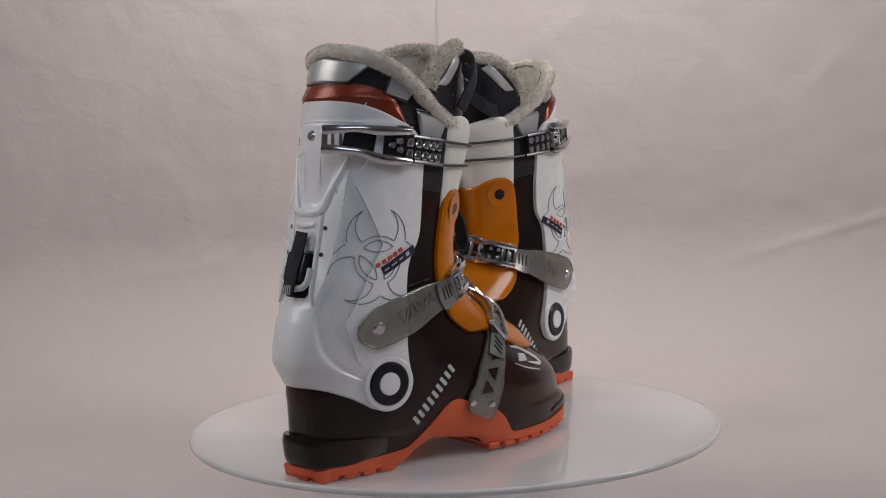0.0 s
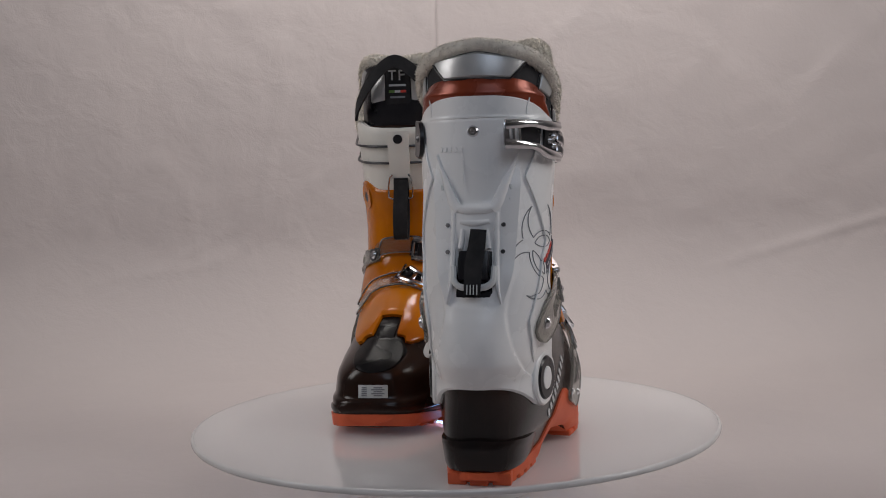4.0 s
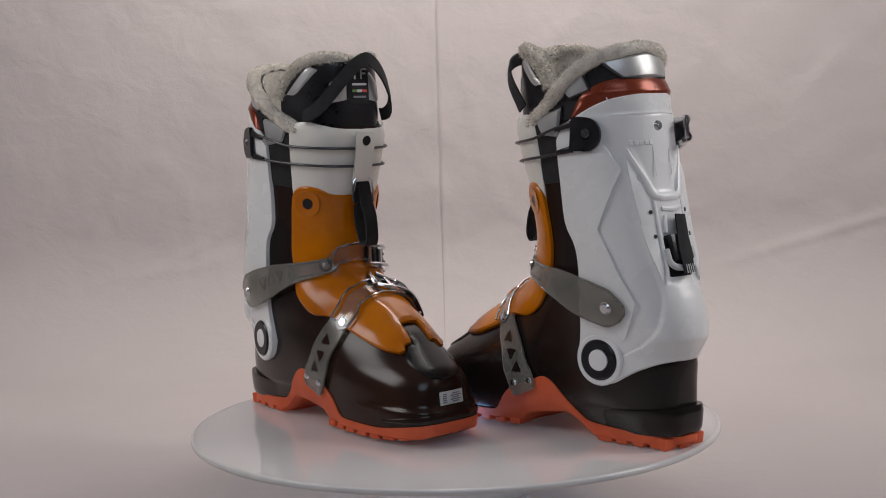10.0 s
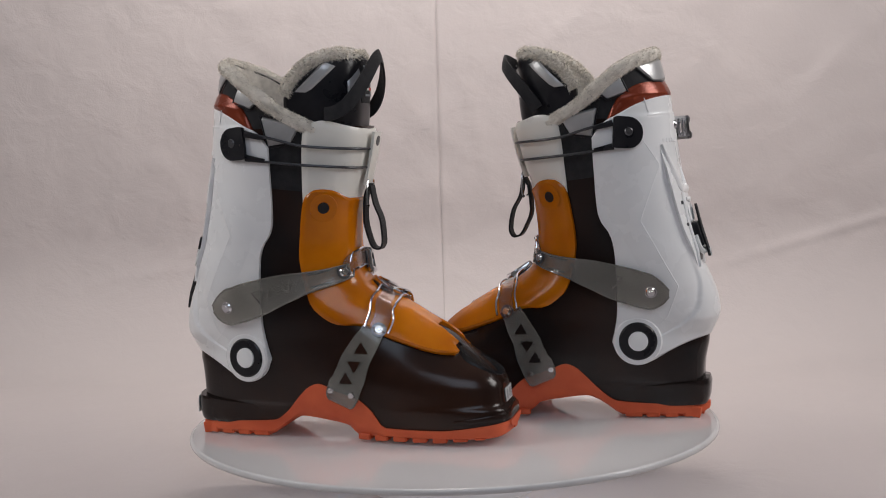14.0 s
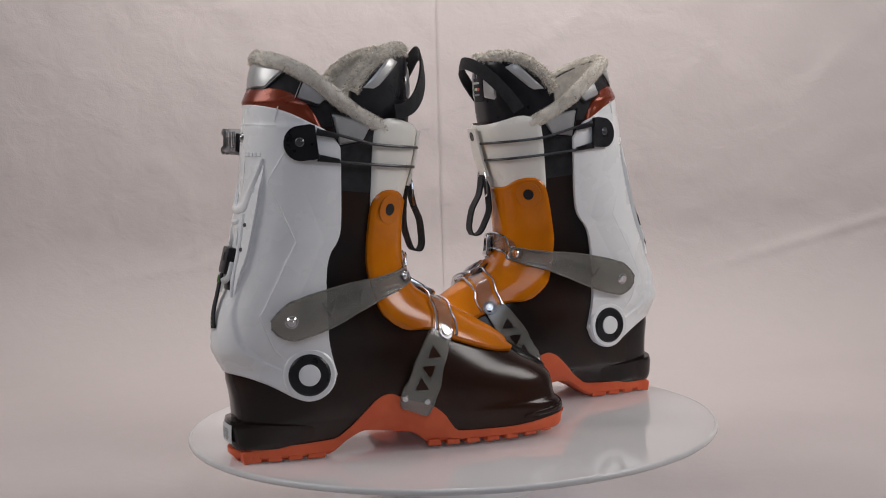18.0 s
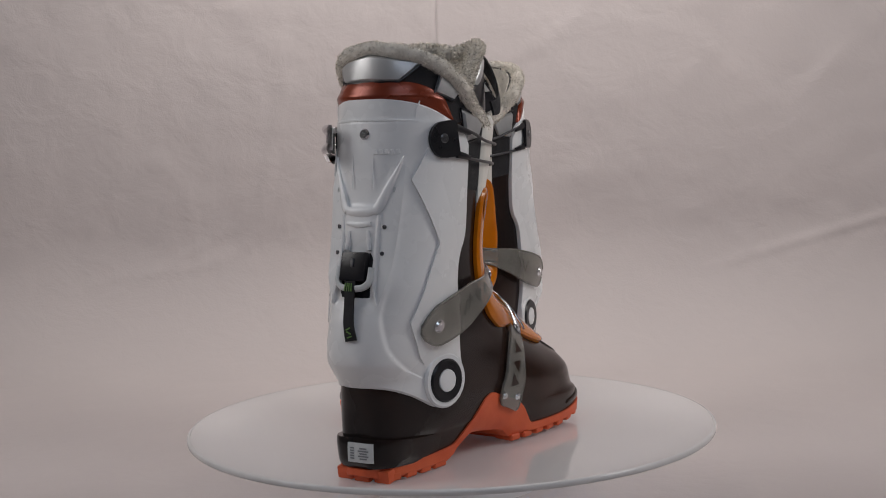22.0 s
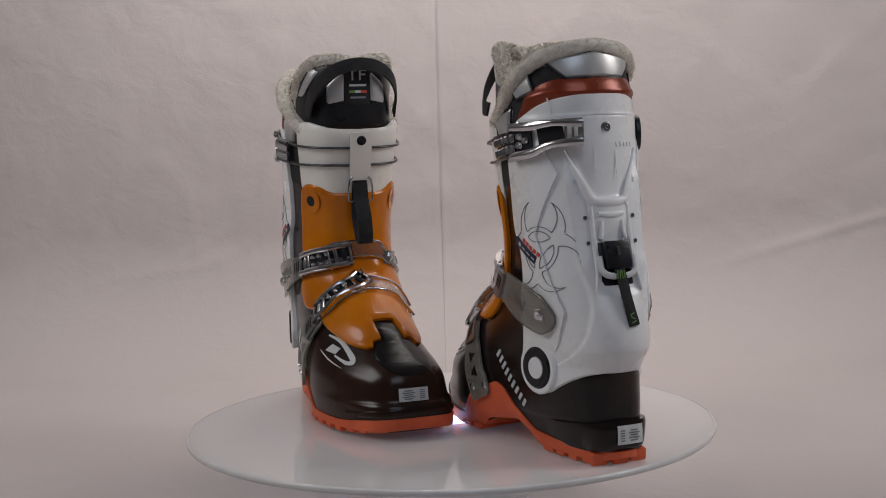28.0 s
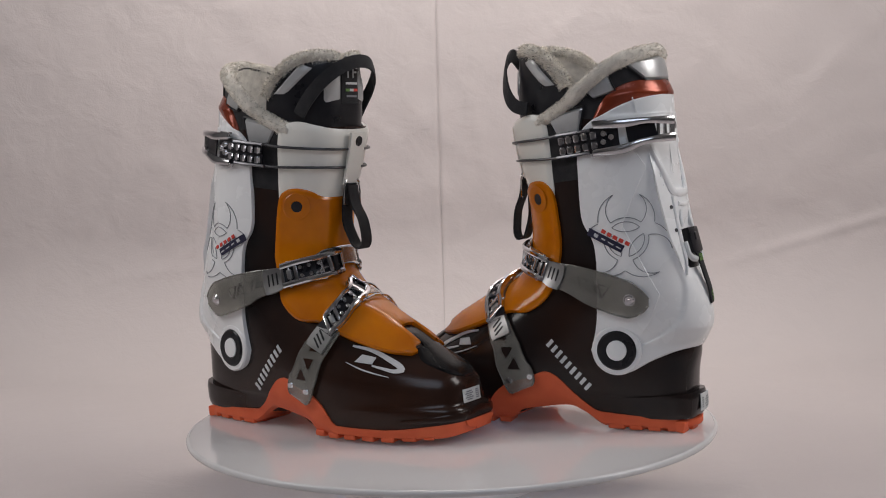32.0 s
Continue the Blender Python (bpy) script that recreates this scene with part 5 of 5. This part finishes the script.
    plate = add("catch_plate", bm, M_SATIN, "slotted steel catch plate")
    for k in range(3):
        bm = bmesh.new()
        block(bm, along(pl, 0.30 + 0.2 * k, 7.4), 1.8, 12, 0.8, 0.3, 1)
        add("slot", bm, M_BLACKP, parent=plate)

    # ---- printing on the outer side
    cx, cz = -12, 188

    def near(x, z, a, d, r_):
        return math.hypot(x - cx - d * math.cos(a), z - cz - d * math.sin(a)) < r_

    def arc(a, d, r_, inside):
        """The part of a circle of the emblem, d from its middle at the angle a, for which inside holds; laid on the cuff's side."""
        run = []
        for k in range(145):
            b = a + 2 * math.pi * k / 144
            x, z = cx + d * math.cos(a) + r_ * math.cos(b), cz + d * math.sin(a) + r_ * math.sin(b)
            ok = inside(x, z) and x < (13 if z < 196 else 27)
            if ok:
                run.append((x, z))
            if run and (k == 144 or not ok):
                if len(run) > 2:
                    bm = bmesh.new()
                    flat = [(at(cx, w) + (u - cx) / section(w)[3], w) for u, w in run]
                    tube(bm, [on(v, w, 4.5 + cuff_relief(v, w) + facet_rise(v, w)) for v, w in flat], 0.42, seg=4)
                    add("emblem_line", bm, M_GREYINK, parent=cuff)
                run = []

    def facet_rise(q, z):
        """How far the side facet stands over the cuff there."""
        zz = [107, 136, 201, 255, 284]
        edge = float(np.interp(z, zz, [-29, -40, -8.5, -26, -11]))
        lo_, hi_ = at(edge, z), at(min(edge + 30, 15 if z < 195 else 30), z)
        u = (q - lo_) / max(hi_ - lo_, 1e-6)
        return max(0.0, 2.6 * (1 - u) - 0.5) if 0 <= u <= 1 else 0.0

    for k in range(3):
        a = math.radians(90 + 120 * k)
        arc(a, 18.9, 25.8, lambda x, z: not near(x, z, a, 28.0, 18.1) and not near(x, z, a + 2.0944, 18.9, 25.8) and not near(x, z, a - 2.0944, 18.9, 25.8))
        arc(a, 28.0, 18.1, lambda x, z: near(x, z, a, 18.9, 25.8) and not near(x, z, a, 0, 20.5))
        arc(a, 0.0, 20.5, lambda x, z: near(x, z, a, 28.0, 18.1))
        arc(a, 28.0, 20.8, lambda x, z: near(x, z, a, 0, 16.5))
        arc(a, 0.0, 16.5, lambda x, z: near(x, z, a, 28.0, 20.8))
    bm = bmesh.new()
    ribbon(bm, [(at(23, 195.5), 195.5, 3.6), (at(6, 187), 187, 3.6), (at(-10, 178.5), 178.5, 3.6)], 4.8, 1.2, 16, 3)
    add("print_band", bm, M_NAVY, "black printed band", parent=cuff)
    for x, z, w, h in ((26, 6.2, 4.2, 3.4), (19, 2.6, 4.2, 1.4), (12, -1.4, 6.0, 1.2), (5, -5.4, 5.0, 1.2)):
        bm = bmesh.new()
        block(bm, mount(at(x - 11, 185.6 + z), 185.6 + z, 6.0, 29), w, h, 0.4)
        add("print_bar", bm, M_PRINT, parent=cuff)
    for k in range(5):
        x, z = 8 - 5.4 * k, 195.5 - 2.9 * k
        bm = bmesh.new()
        block(bm, mount(at(x, z), z, 4.6 + facet_rise(at(x, z), z), 28), 4.4, 3.6, 0.9, 0.3, 1)
        add("print_bar", bm, M_RED, parent=cuff)
    for k in range(9):
        x, z = 30.5 + 4.5 * k, 43.5 + 5.2 * k
        bm = bmesh.new()
        mt = mount(at(x, z), z, 0.4, 50)
        block(bm, mt @ pose(0, 0, 0, 0, 0, -8), 3.6, (9.0, 8.2, 8.6)[k % 3], 0.7, 0.2, 1)
        add("print_bar", bm, M_PRINT, parent=shell)
    bm = bmesh.new()
    ribbon(bm, [(at(x, z), z, w) for x, z, w in ((151, 92, 0.9), (168, 88, 1.9), (186, 80, 2.6), (198, 73.5, 3.0), (201.5, 70.5, 2.6), (196, 69.4, 2.0), (184, 72, 1.3), (174, 74.5, 0.8))], 0.2, 0.8, 44, 5)
    add("toe_emblem", bm, M_PRINT, "pale grey rounded emblem", parent=shell)
    a, b, c, d = [(at(x, z), z) for x, z in ((157, 78), (173.5, 75.8), (175, 81.5), (162, 84.3))]
    bm = bmesh.new()
    panel(bm, coons([a, d], [b, c], [a, b], [d, c], 5, 6), 1.0, -0.4, round_=0.1)
    add("toe_emblem_bar", bm, M_PRINT, parent=shell)
    bm = bmesh.new()
    ribbon(bm, [(at(x, z), z, w) for x, z, w in ((149, 77.5, 0.3), (168, 70.5, 0.7), (192, 64.5, 0.3))], 0.2, 0.6, 20, 3)
    add("toe_emblem_line", bm, M_PRINT, parent=shell)

    # ---- stickers
    def sticker(q0, z0, z1, half_w, off, label):
        dq0 = half_w / section((z0 + z1) / 2)[3]
        a, b, c, d = (q0 - dq0, z0), (q0 + dq0, z0), (q0 + dq0, z1), (q0 - dq0, z1)
        bm = bmesh.new()
        panel(bm, coons([a, d], [b, c], [a, b], [d, c], 5, 9), off, off - 0.8, round_=0.1)
        st = add("sticker", bm, M_LABEL, label)
        for k in range(5):
            z = z1 - 2.6 - k * (z1 - z0 - 4) / 4.6
            for w, o in ((half_w * (0.9 if k % 2 else 0.6), -half_w * 0.35), (half_w * 0.35, half_w * 0.6)):
                bm = bmesh.new()
                block(bm, mount(q0 + o / section(z)[3], z, off + 0.15), w, 1.1, 0.35)
                add("print_bar", bm, M_GREYINK, parent=st)
    sticker(0.995, 37, 50, 14.5, 1.2, "small white printed paper sticker on the toe")
    if m > 0:
        sticker(-0.012, 20, 34, 11.5, 6.9, "small white printed paper sticker on the heel")


left_boot = build_boot(1, "white and smoked-brown ski boot with orange tongue on the turntable")
right_boot = build_boot(-1, "white ski boot with orange tongue, facing the other on the turntable")


def motions():
    """The plate and the boots on it turn together."""
    times = [0.5 * k for k in range(65)]
    walk(turntable, [(t, pose(0, 0, 0, 0, 0, turn_at(t))) for t in times])
    home_right = pose(-0.08219, -0.16960, 0, 0, 0, 43.30)
    home_left = pose(0.07660, 0.15873, 0, 0, 0, -133.96)
    walk(right_boot, [(t, pose(0, 0, 0, 0, 0, turn_at(t)) @ home_right) for t in times])
    walk(left_boot, [(t, pose(0, 0, 0, 0, 0, turn_at(t)) @ home_left) for t in times])


motions()
